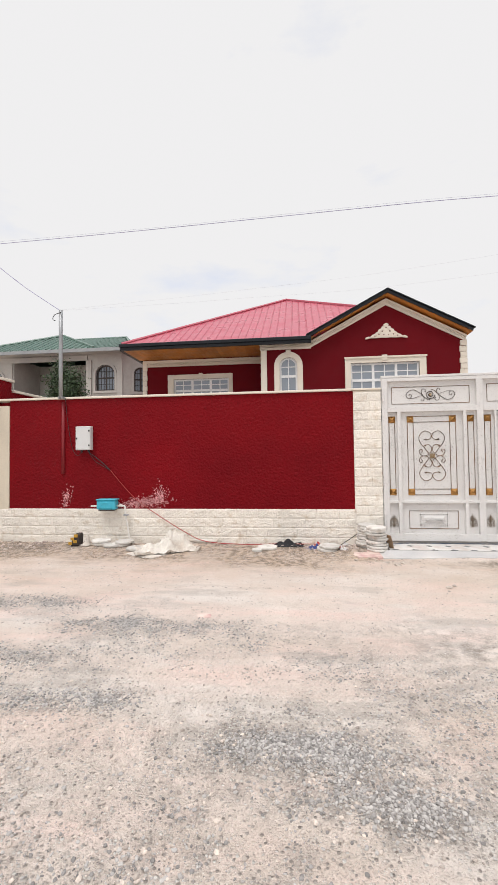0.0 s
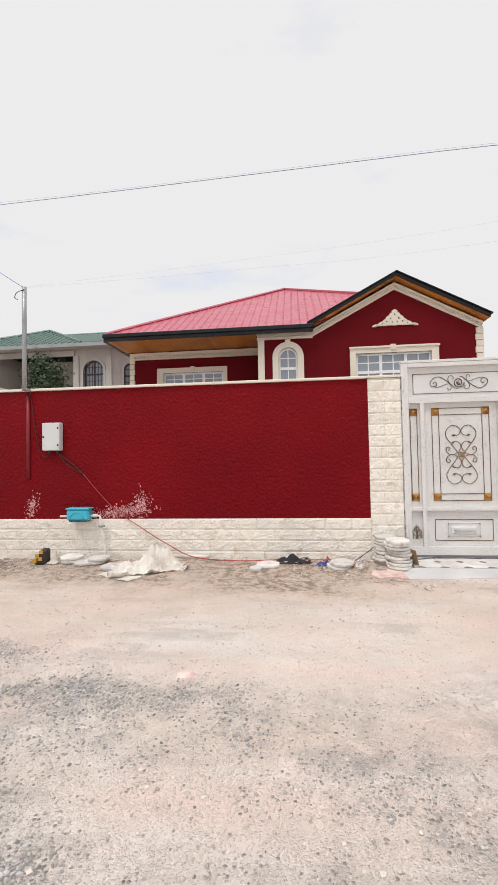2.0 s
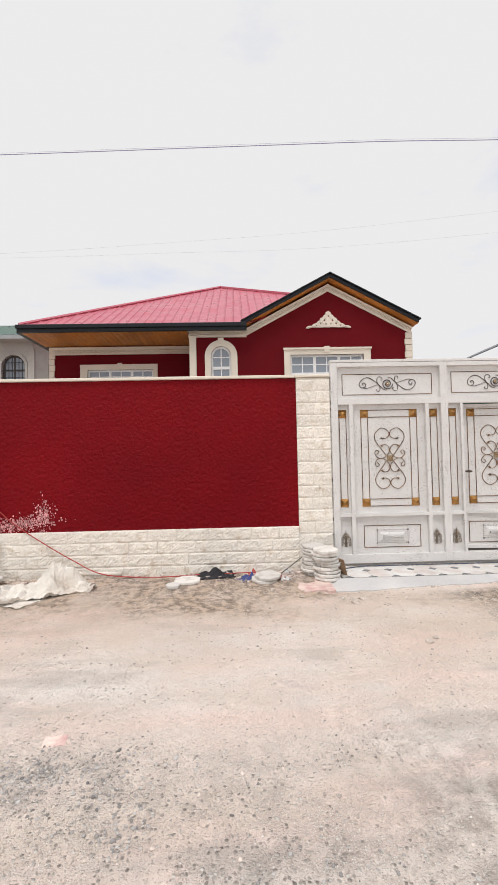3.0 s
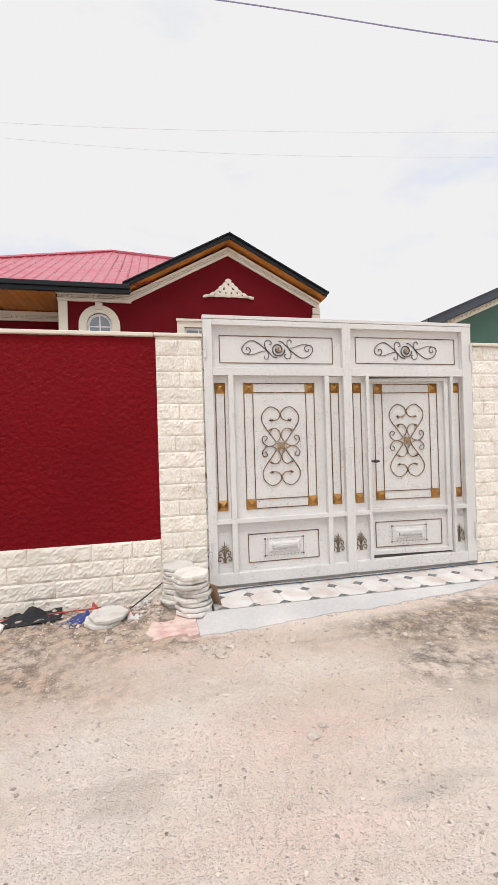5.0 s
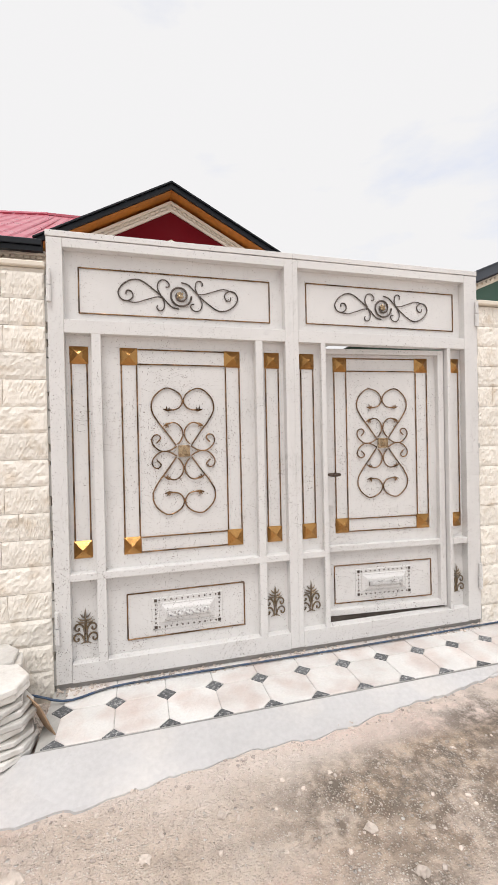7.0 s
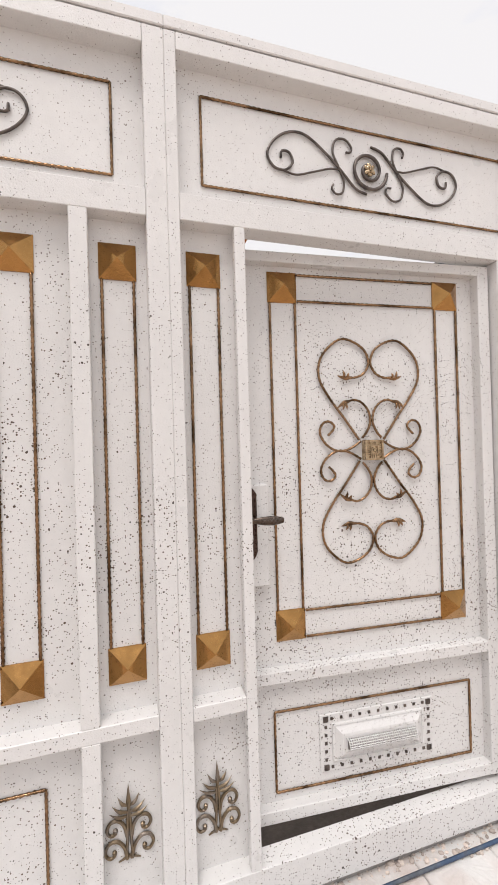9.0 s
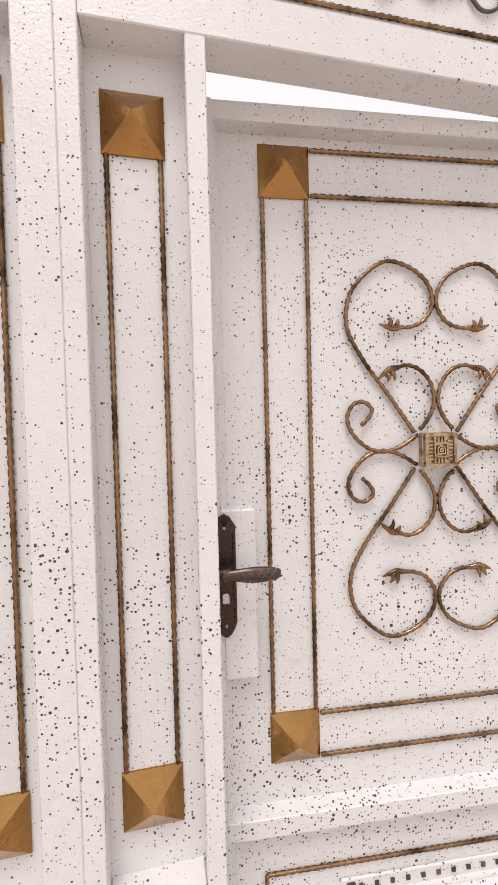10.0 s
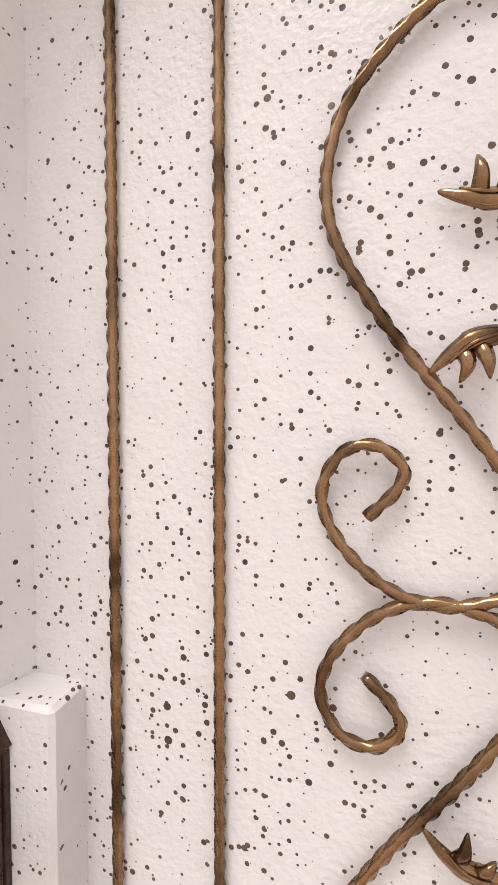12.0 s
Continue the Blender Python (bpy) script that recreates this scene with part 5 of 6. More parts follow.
def green_roof(base, top, y_top, z_top):
    """A hip: base (x0, x1, y0, y1, z), ridge from top[0] to top[1]."""
    x0, x1, y0, y1, z = base
    c = [Vector(p) for p in ((x0, y0, z), (x1, y0, z), (x1, y1, z), (x0, y1, z))]
    r = [Vector((top[0], y_top, z_top)), Vector((top[1], y_top, z_top))]
    bm = bmesh.new()
    for loop in ((c[0], c[1], r[1], r[0]), (c[1], c[2], r[1]), (c[2], c[3], r[0], r[1]), (c[3], c[0], r[0])):
        bm.faces.new([bm.verts.new(p) for p in loop])
    roof = fpart("roof", bm, "roof_green", None, "green ribbed metal roof")
    n = int((x1 - x0) / 0.32)
    bm = bmesh.new()
    for i in range(1, n):
        x = x0 + (x1 - x0) * i / n
        reach = min(1, (x - x0) / max(0.01, top[0] - x0), (x1 - x) / max(0.01, x1 - top[1]))
        a = Vector((x, y0, z + 0.02))
        sweep(bm, [a, a.lerp(Vector((x, y_top, z_top + 0.02)), reach)], 0.045, 4, up=Vector((0, 0, 1)))
    n = int((y1 - y0) / 0.32)
    for i in range(1, n):
        y = y0 + (y1 - y0) * i / n
        reach = min(1, (y - y0) / (y_top - y0), (y1 - y) / (y1 - y_top))
        a = Vector((x1, y, z + 0.02))
        sweep(bm, [a, a.lerp(Vector((top[1], y, z_top + 0.02)), reach)], 0.045, 4, up=Vector((0, 0, 1)))
    ribs = fpart("roof_ribs", bm, "roof_green", roof)
    ribs["kind"] = "stuff"
    for p, q in ((c[0], r[0]), (c[1], r[1]), (r[0], r[1])):
        fpart("ridge_cap", sweep(bmesh.new(), [p + Vector((0, 0, 0.03)), q + Vector((0, 0, 0.04))] if p is not q else [p, p], 0.07, 5, up=Vector((0, 0, 1))), "roof_green", roof) if (p - q).length > 0.05 else None


green_roof((-18.4, -8.25, FY - 0.5, FY + 9, 6.78), (-14.0, -10.6), 24.4, 8.72)
green_roof((-17.6, -10.2, FY - 0.55, FY + 4.8, 6.80), (-13.45, -13.4), 22.1, 8.28)
fpart("eave_board", boxed(-18.45, -8.22, FY - 0.58, FY - 0.50, 6.62, 6.79), "pole", None, "pale metal eaves flashing")
fpart("eave_lining", boxed(-18.4, -8.25, FY - 0.50, FY + 0.3, 6.625, 6.65), "grey_plaster")
bm = bmesh.new()
bmesh.ops.create_cone(bm, cap_ends=True, segments=16, radius1=0.16, radius2=0.12, depth=0.06, matrix=Matrix.Translation((-13.6, FY + 2.16, 5.3)) @ Matrix.Rotation(radians(90), 4, "X"))
fpart("wall_lamp", bm, "pvc", None, "round white porch lamp")

# ---- green neighbour house ----
GY = 13.0
green = thing("green_house", (0, GY, 0), "dark green house with cream dentils and slate-blue roof edge", "house")


def gpart(name, bm, mat, parent=None, label=""):
    ob = part(name, bm, mat, None, label)
    ob.data.transform(Matrix.Translation((0, -GY, 0)))
    ob.parent = parent or green
    return ob


GX, GZ, GS = 12.4, 6.42, 0.42
wall = [(8.6, -0.2), (16.2, -0.2), (16.2, GZ - 0.4 - 3.8 * GS), (GX, GZ - 0.4), (8.6, GZ - 0.4 - 3.8 * GS)]
gpart("gable_wall", slab(bmesh.new(), wall, [rect(10.62, 12.3, 2.75, 4.2)], GY, GY + 0.3), "green_wall", None, "dark green painted gable wall")
for s in (-1, 1):
    def slope_at(d, z):
        return (GX + s * d, GZ + z - d * GS)
    gpart("bargeboard", slab(bmesh.new(), [slope_at(0, -0.22), slope_at(4.6, -0.22), slope_at(4.6, 0), slope_at(0, 0)], [], GY - 0.35, GY - 0.29), "slate", None, "slate-blue metal roof edge")
    gpart("roof", slab(bmesh.new(), [slope_at(0, 0.002), slope_at(4.65, 0.002), slope_at(4.65, 0.03), slope_at(0, 0.03)], [], GY - 0.4, GY + 8), "slate", None, "slate-blue roof sheet")
    bm = slab(bmesh.new(), [slope_at(0, -0.42), slope_at(3.82, -0.42), slope_at(3.82, -0.26), slope_at(0, -0.26)], [], GY - 0.06, GY - 0.002)
    dentils(bm, slope_at(0.05, -0.30), slope_at(3.8, -0.30), GY - 0.06, 0.07, 0.07)
    gpart("raking_cornice", bm, "cream", None, "cream dentil cornice")
gpart("side_wall", boxed(8.6, 8.9, GY + 0.302, GY + 8, -0.2, 4.4), "green_wall")
w = gpart("window_surround", ring(bmesh.new(), rect(10.48, 12.44, 2.6, 4.35), rect(10.62, 12.3, 2.75, 4.2), GY - 0.05, GY + 0.1), "cream", None, "cream window surround")
bm = ring(bmesh.new(), rect(10.62, 12.3, 2.75, 4.2), rect(10.68, 12.24, 2.81, 4.14), GY + 0.1, GY + 0.16)
for x in (11.18, 11.74):
    box(bm, x - 0.03, x + 0.03, GY + 0.1, GY + 0.155, 2.81, 4.14)
box(bm, 10.68, 12.24, GY + 0.102, GY + 0.153, 3.65, 3.71)
gpart("window_frame", bm, "pvc", w)
gpart("pane", boxed(10.64, 12.28, GY + 0.12, GY + 0.125, 2.77, 4.18), "glass", w)
bm = slab(bmesh.new(), [(GX - 0.9 + u * 1.6 + 0.0, 4.75 + v * 1.5) for u, v in [(0.56 + a, b) for a, b in half_line]] + [(GX - 0.9 + (0.56 - u) * 1.6, 4.75 + v * 1.5) for u, v in half_line[-2:0:-1]], [], GY - 0.06, GY - 0.002)
gpart("gable_ornament", bm, "cream", None, "cream scroll ornament")
for k in range(26):
    bm = boxed(5.2 + (k % 5) * 0.42 + 0.2 * (k // 5 % 2), 5.6 + (k % 5) * 0.42 + 0.2 * (k // 5 % 2), 8.6, 8.8, -0.09 + (k // 5) * 0.195, 0.1 + (k // 5) * 0.195, bevel=0.006)
    ob = part("cement_block", bm, "block")
    tagged(ob, "grey cement block stacked in a low pile", "block", "block pile")

# ---- tree ----
tree = thing("tree", (-7.57, 13.0, -0.09), "bushy small tree with narrow grey-green leaves", "tree")
bm = bmesh.new()
sweep(bm, smooth_line([(0, 0, 0), (0.05, 0.02, 1.0), (-0.04, 0, 2.0), (0.02, 0, 3.2)], 0.2), 0.10, 8, taper=lambda t: 1 - 0.6 * t, up=Vector((1, 0, 0)))
limbs = []
for k in range(16):
    a = k * 2.4
    z = 1.5 + 0.14 * k
    r = 0.18 + 0.30 * math.sin(math.pi * (k + 2) / 19)
    tip = Vector((r * math.cos(a), r * math.sin(a), z + 0.75))
    limbs.append((Vector((0, 0, z)), tip))
    sweep(bm, smooth_line([(0, 0, z), tuple(Vector((0, 0, z)).lerp(tip, 0.5) + Vector((0, 0, 0.08))), tuple(tip)], 0.15), 0.03, 5, taper=lambda t: 1 - 0.75 * t)
part("trunk", bm, "bark", tree, "slender grey trunk and limbs", smooth=True)
lv, lf = [], []
for k in range(11000):
    a, tip = limbs[rnd.randrange(len(limbs))]
    c = a.lerp(tip, rnd.uniform(0.35, 1.12)) + Vector((rnd.gauss(0, 0.13), rnd.gauss(0, 0.13), rnd.gauss(0, 0.17)))
    d = Vector((rnd.gauss(0, 1), rnd.gauss(0, 1), rnd.gauss(-0.5, 0.7))).normalized()
    s = d.orthogonal().normalized()
    length, width = rnd.uniform(0.07, 0.13), rnd.uniform(0.016, 0.028)
    i = len(lv)
    lv += [c, c + d * length * 0.5 + s * width, c + d * length, c + d * length * 0.5 - s * width]
    lf.append((i, i + 1, i + 2, i + 3))
crown = new("crown", mesh_of("crown", [tuple(v) for v in lv], lf, "leaf"))
crown.parent = tree
crown["kind"] = "stuff"

# ---- poles and wires ----
pole = thing("service_pole", (-4.135, 6.905, 0), "thin steel service pole fixed to the red wall", "pole")
part("pipe", sweep(bmesh.new(), straight((0, 0, 2.41), (0, 0, 3.95), 0.5), 0.032, 12, up=Vector((0, 1, 0))), "pole", pole, "grey galvanised pipe", True)
part("painted_pipe", sweep(bmesh.new(), straight((0, 0.088, 1.10), (0, 0.088, 2.35), 0.5), 0.030, 12, up=Vector((0, 1, 0))), "red_pipe", pole, "pipe painted red like the wall", True)
bm = boxed(-0.04, 0.04, -0.02, 0.12, 2.402, 2.44)
part("bracket", bm, "pole", pole)
bm = sweep(bmesh.new(), smooth_line([(0.02, -0.03, 3.90), (-0.10, -0.03, 3.86), (-0.13, -0.03, 3.78), (-0.08, -0.03, 3.76)], 0.03), 0.006, 5)
part("pole_hook", bm, "rubber", pole)

street = thing("street_pole", (-5.525, 6.86, -0.09), "grey steel power pole at the roadside with insulator arms", "pole")
part("mast", sweep(bmesh.new(), straight((0, 0, 0), (0, 0, 5.24), 0.6), 0.056, 14, taper=lambda t: 1 - 0.22 * t, up=Vector((0, 1, 0))), "pole", street, "grey steel mast", True)
part("crossarm", sweep(bmesh.new(), straight((-0.26, -0.06, 5.36), (0.24, -0.06, 5.14), 0.25), 0.018, 6), "pole", street, "slanting steel crossarm")
for x, z in ((-0.24, 5.35), (0.0, 5.26), (0.22, 5.15)):
    bm = bmesh.new()
    bmesh.ops.create_cone(bm, cap_ends=True, segments=10, radius1=0.026, radius2=0.014, depth=0.09, matrix=Matrix.Translation((x, -0.06, z + 0.055)))
    part("insulator", bm, "pole", street, "small dark insulator")
bm = sweep(bmesh.new(), smooth_line([(0.07, -0.02, 3.72), (0.20, -0.02, 3.72), (0.24, -0.02, 3.76)], 0.03), 0.008, 5)
part("hook", bm, "pole", street)
bm = bmesh.new()
for k in range(7):
    a = rnd.uniform(0, 6.3)
    sweep(bm, smooth_line([(0.05, -0.08, 2.75 - 0.05 * k), (0.16 + 0.02 * k, -0.10, 2.65 - 0.07 * k), (0.20, -0.09, 2.45 - 0.06 * k), (0.07, -0.085, 2.35 - 0.03 * k)], 0.04), 0.005, 4)
part("cable_loops", bm, "rubber", street, "loose loops of cable")


def wire(points, radius, mat="wire", label="thin overhead power wire", step=0.4):
    ob = part("overhead_wire", sweep(bmesh.new(), smooth_line(points, step), radius, 5, up=Vector((0, 0.3, 1))), mat)
    return tagged(ob, label, "wire", "overhead wires")


wire([(-5.42, 6.86, 5.18), (-2.5, 6.62, 5.09), (1.5, 6.35, 5.03), (5.0, 6.15, 4.99), (14, 5.7, 5.3)], 0.0046)
wire([(-5.42, 6.86, 5.22), (-2.5, 6.66, 5.14), (1.5, 6.40, 5.09), (5.0, 6.2, 5.05), (14, 5.75, 5.35)], 0.0011)
wire([(-4.13, 6.9, 3.94), (-1.0, 6.7, 3.90), (2.7, 6.5, 3.98), (12, 6.0, 4.75)], 0.0009, "thin_wire")
wire([(-4.13, 6.92, 3.96), (-1.0, 6.80, 4.07), (2.7, 6.60, 4.28), (12, 6.2, 5.2)], 0.0009, "thin_wire")
wire([(-4.14, 6.9, 3.94), (-4.84, 6.88, 4.42), (-5.55, 6.86, 5.0)], 0.006)

# ---- things on and before the red wall ----
cabinet = thing("meter_cabinet", (-3.725, WALL - 0.002, 1.505), "pale grey enamelled electric meter cabinet on the red wall", "cabinet")
part("body", boxed(-0.137, 0.137, -0.085, 0, 0, 0.41, bevel=0.01), "box", cabinet)
door_ob = part("cabinet_door", boxed(-0.133, 0.133, -0.103, -0.086, 0.006, 0.404, bevel=0.006), "box", cabinet, "flat grey cabinet door")
for x, z in ((0.112, 0.33), (0.112, 0.08), (-0.112, 0.2)):
    part("catch", boxed(x - 0.012, x + 0.012, -0.111, -0.104, z - 0.016, z + 0.016, bevel=0.003), "rubber", door_ob, "black latch")
for x in (-0.05, 0.08):
    part("gland", sweep(bmesh.new(), straight((x, -0.05, -0.04), (x, -0.05, 0.0), 0.02), 0.018, 8, up=Vector((0, 1, 0))), "rubber", cabinet)

pump = thing("pump_box", Matrix.Translation((-3.275, WALL - 0.002, 0.490)) @ Matrix.Scale(0.82, 4), "turquoise plastic pump box on white pipes, resting on the stone ledge", "pump")
part("housing", boxed(-0.20, 0.20, -0.24, -0.05, 0.012, 0.20, bevel=0.025), "blue", pump)
part("lid", boxed(-0.212, 0.212, -0.252, -0.04, 0.202, 0.226, bevel=0.01), "blue", pump)
part("front_bead", ring(bmesh.new(), arch(-0.13, 0.13, 0.05, 0.165), arch(-0.12, 0.12, 0.06, 0.155), -0.252, -0.238), "blue", pump, "raised bead on the housing")
part("foot_block", boxed(-0.16, 0.16, -0.22, -0.06, -0.01, 0.011), "brown", pump)
part("inlet_pipe", sweep(bmesh.new(), straight((-0.36, -0.14, 0.075), (-0.20, -0.14, 0.075), 0.08), 0.018, 10, up=Vector((0, 0, 1))), "white_pipe", pump, "white inlet pipe", True)
part("outlet_pipe", sweep(bmesh.new(), smooth_line([(0.20, -0.14, 0.085), (0.28, -0.14, 0.085), (0.36, -0.14, 0.08), (0.375, -0.14, 0.03), (0.38, -0.14, -0.06), (0.42, -0.14, -0.30), (0.47, -0.12, -0.64)], 0.03), 0.017, 10), "white_pipe", pump, "white outlet pipe running to the ground", True)
part("pipe_union", sweep(bmesh.new(), straight((0.25, -0.14, 0.085), (0.31, -0.14, 0.085), 0.03), 0.028, 8, up=Vector((0, 0, 1))), "white_pipe", pump)
bm = boxed(0.35, 0.44, -0.175, -0.105, -0.115, -0.085, bevel=0.004)
part("valve", bm, "pole", pump, "grey valve lever")


def hose(name, points, radius, mat, label, step=0.05):
    ob = part(name, sweep(bmesh.new(), smooth_line(points, step), radius, 6, up=Vector((0.1, 1, 0.2))), mat, smooth=True)
    return tagged(ob, label, "cable")


hose("cable", [(-4.08, 6.96, 2.42), (-4.05, 6.985, 2.0), (-3.97, 6.985, 1.56), (-3.86, 6.96, 1.41), (-3.775, 6.948, 1.465)], 0.0045, "rubber", "thin dark cable hanging down into the meter cabinet")
hose("cable", [(-3.645, 6.948, 1.465), (-3.51, 6.98, 1.36), (-3.40, 6.985, 1.27), (-3.27, 6.985, 1.15)], 0.008, "rubber", "black cable leaving the meter cabinet")
hose("cable", [(-3.645, 6.948, 1.466), (-3.56, 6.98, 1.33), (-3.45, 6.985, 1.25), (-3.27, 6.98, 1.155)], 0.005, "rubber", "thin black cable beside the red one")
hose("cable", [(-3.28, 6.985, 1.16), (-3.0, 6.985, 0.84), (-2.78, 6.98, 0.63), (-2.42, 6.94, 0.40), (-2.0, 6.90, 0.16), (-1.6, 6.82, 0.0), (-1.0, 6.75, -0.03), (-0.4, 6.80, -0.03), (0.3, 6.84, -0.03)], 0.007, "red_cable", "red cable slung down the wall to the ground")
hose("cable", [(0.55, 6.74, -0.03), (0.72, 6.86, 0.05), (0.84, 6.92, 0.12)], 0.006, "rubber", "black cable against the stone base")
hose("cable", [(0.95, 6.95, 0.07), (1.20, 6.88, 0.02), (1.36, 6.86, -0.018), (1.62, 6.93, -0.018), (2.2, 6.935, -0.018), (3.0, 6.93, -0.018), (3.8, 6.94, -0.018), (4.25, 6.95, -0.018), (5.0, 6.94, -0.018)], 0.0065, "blue_cable", "dusty grey-blue hose lying along the gate foot")
hose("drain_pipe", [(-2.35, 6.86, 0.0), (-1.9, 6.90, -0.01), (-1.4, 6.9, -0.02)], 0.03, "canvas", "short dusty plastic pipe lying by the wall")


def paint_scar(cx, cz, w, h, count, tilt, label):
    """Scraped patch: many pale flakes where the red coat came off."""
    vs, fs = [], []
    for k in range(count):
        u, v = rnd.gauss(0, 0.30), rnd.gauss(0, 0.26)
        x, z = cx + u * w, cz + v * h + u * tilt
        r = 0.003 + 0.013 * rnd.random() ** 2
        i, n = len(vs), rnd.randint(4, 6)
        a0 = rnd.uniform(0, 6)
        for j in range(n):
            a = a0 + j * 2 * math.pi / n
            q = r * rnd.uniform(0.35, 1.2)
            vs.append((x + q * math.cos(a), WALL - 0.004 - 0.0004 * (k % 5), z + q * 1.2 * math.sin(a)))
        fs.append(tuple(range(i, i + n)))
    ob = new("paint_scar", mesh_of("paint_scar", vs, fs, "scar"))
    tagged(ob, label, "stain", kind="stuff")


paint_scar(-2.74, 0.60, 0.80, 0.17, 900, 0.10, "pale scraped patch in the red stucco")
paint_scar(-2.40, 0.70, 0.22, 0.36, 320, 0.05, "pale scraped streak rising in the red stucco")
paint_scar(-4.08, 0.68, 0.15, 0.30, 220, 0.10, "small pale scraped patch in the red stucco")


def octagon(r, cut, z0, z1, jitter=0.0, cast=False):
    bm = bmesh.new()
    pts = [(r, -r + cut), (r, r - cut), (r - cut, r), (-r + cut, r), (-r, r - cut), (-r, -r + cut), (-r + cut, -r), (r - cut, -r)]
    pts = [(x + rnd.uniform(-jitter, jitter), y + rnd.uniform(-jitter, jitter)) for x, y in pts]
    rows = [[bm.verts.new((x * s, y * s, z)) for x, y in pts] for s, z in (((0.93, z0), (1.0, z0 + 0.011), (1.0, z1 - 0.006), (0.965, z1)) if cast else ((1.0, z0), (1.0, z1 - 0.003), (0.975, z1)))]
    for a, b in zip(rows, rows[1:]):
        for k in range(8):
            bm.faces.new((a[k], a[(k + 1) % 8], b[(k + 1) % 8], b[k]))
    bm.faces.new(rows[-1])
    bm.faces.new(rows[0][::-1])
    return bm


def paving_slab(x, y, z, turn, label, group="", size=0.145, thick=0.038, lean=(0, 0)):
    ob = part("paving_slab", octagon(size, size * 0.55, 0, thick, 0.005, True), "slab")
    ob.matrix_basis = pose(x, y, z, lean[0], lean[1], turn)
    return tagged(ob, label, "paving slab", group)


def slab_stack(x, y, label, group, shift):
    """Nine slabs set down by hand, each a little off the one below."""
    z = -0.062
    for k in range(9):
        thick = rnd.uniform(0.030, 0.042)
        paving_slab(x + rnd.uniform(-shift, shift), y + rnd.uniform(-shift, shift), z, rnd.uniform(0, 45), label, group, size=rnd.uniform(0.132, 0.150), thick=thick, lean=(rnd.uniform(-1.6, 1.6), rnd.uniform(-1.6, 1.6)))
        z += thick + rnd.uniform(0.002, 0.006)


slab_stack(1.085, 6.60, "pale octagonal cement slab in a leaning stack", "slab stack by the gate", 0.026)
slab_stack(0.975, 6.82, "pale octagonal cement slab in a stack against the pier", "slab stack against the pier", 0.018)
for x, y, n in ((-3.30, 6.72, 2), (-3.08, 6.66, 1), (-2.94, 6.72, 2), (-2.60, 6.50, 1), (-0.53, 6.60, 1), (0.36, 6.62, 2)):
    for k in range(n):
        paving_slab(x + rnd.uniform(-0.03, 0.03), y, ground_height(x, y) - 0.004 + k * 0.042, rnd.uniform(0, 45), "pale octagonal cement slab lying on the dirt", "loose slabs", lean=(rnd.uniform(-3, 3), rnd.uniform(-3, 3)))
paving_slab(-0.70, 6.44, ground_height(-0.7, 6.44) - 0.004, 20, "small broken piece of cement slab on the dirt", "loose slabs", size=0.075)


def crumpled(name, at, w, d, h, mat, label, category, seed, peaks=5, grid=26, reach=(0.10, 0.22), ridge=0.35):
    """A sheet thrown down: folds, peaks and a ragged outline."""
    bm = bmesh.new()
    rr = random.Random(seed)
    spots = [(rr.uniform(-0.35, 0.35), rr.uniform(-0.3, 0.3), rr.uniform(0.4, 1), rr.uniform(*reach)) for _ in range(peaks)]
    rows = []
    for j in range(grid + 1):
        row = []
        for i in range(grid + 1):
            u, v = i / grid - 0.5, j / grid - 0.5
            ragged = 1 + 0.16 * noise.noise((u * 4, v * 4, seed)) + 0.08 * noise.noise((u * 11, v * 11, seed))
            z = sum(p[2] * math.exp(-((u - p[0]) ** 2 + (v - p[1]) ** 2) / p[3] ** 2) for p in spots)
            z = max(0, z * (1 - (2 * max(abs(u), abs(v))) ** 4)) * h + abs(noise.noise((u * 9, v * 9, seed + 2))) * h * ridge + abs(noise.noise((u * 22, v * 22, seed + 4))) * h * 0.12 + 0.006
            row.append(bm.verts.new((u * w * ragged, v * d * ragged, z)))
        rows.append(row)
    for j in range(grid):
        for i in range(grid):
            bm.faces.new((rows[j][i], rows[j][i + 1], rows[j + 1][i + 1], rows[j + 1][i]))
    moved = bmesh.ops.extrude_face_region(bm, geom=list(bm.faces))["geom"]
    bmesh.ops.translate(bm, verts=[g for g in moved if isinstance(g, bmesh.types.BMVert)], vec=(0, 0, -0.004))
    bmesh.ops.recalc_face_normals(bm, faces=bm.faces)
    ob = part(name, bm, mat)
    ob.matrix_basis = at
    return tagged(ob, label, category)


gz = ground_height
for k, (x, y, w, mat, text) in enumerate(((0.52, 6.70, 0.20, "red_paper", "torn red and white wrapper"), (0.66, 6.86, 0.16, "white_paper", "crumpled white wrapper"), (0.22, 6.86, 0.18, "red_paper", "torn red and white wrapper"), (0.44, 6.90, 0.14, "blue_cloth", "scrap of blue cloth"), (0.60, 6.60, 0.12, "white_paper", "crumpled white wrapper"))):
    crumpled("wrapper", pose(x, y, gz(x, y) - 0.006, 0, 0, 47 * k), w, w * 0.6, 0.05, mat, text + " among rubble at the wall foot", "litter", 50 + k, 3, 14)
crumpled("empty_sack", pose(-2.12, 6.48, gz(-2.12, 6.48) - 0.006, 0, 0, 24), 0.92, 0.58, 0.23, "canvas", "dusty beige cement sack crumpled on the dirt", "sack", 5, 5, 44, (0.08, 0.17), 0.42)
crumpled("empty_sack", pose(-2.35, 6.22, gz(-2.35, 6.22) - 0.006, 0, 0, -30), 0.55, 0.34, 0.05, "canvas", "flat end of a beige cement sack", "sack", 8, 3, 16)
crumpled("black_rag", pose(-0.24, 6.78, gz(-0.24, 6.78) - 0.006, 0, 0, 10), 0.46, 0.26, 0.06, "black_cloth", "black cloth crumpled beside the wall", "rag", 11, 4, 18)
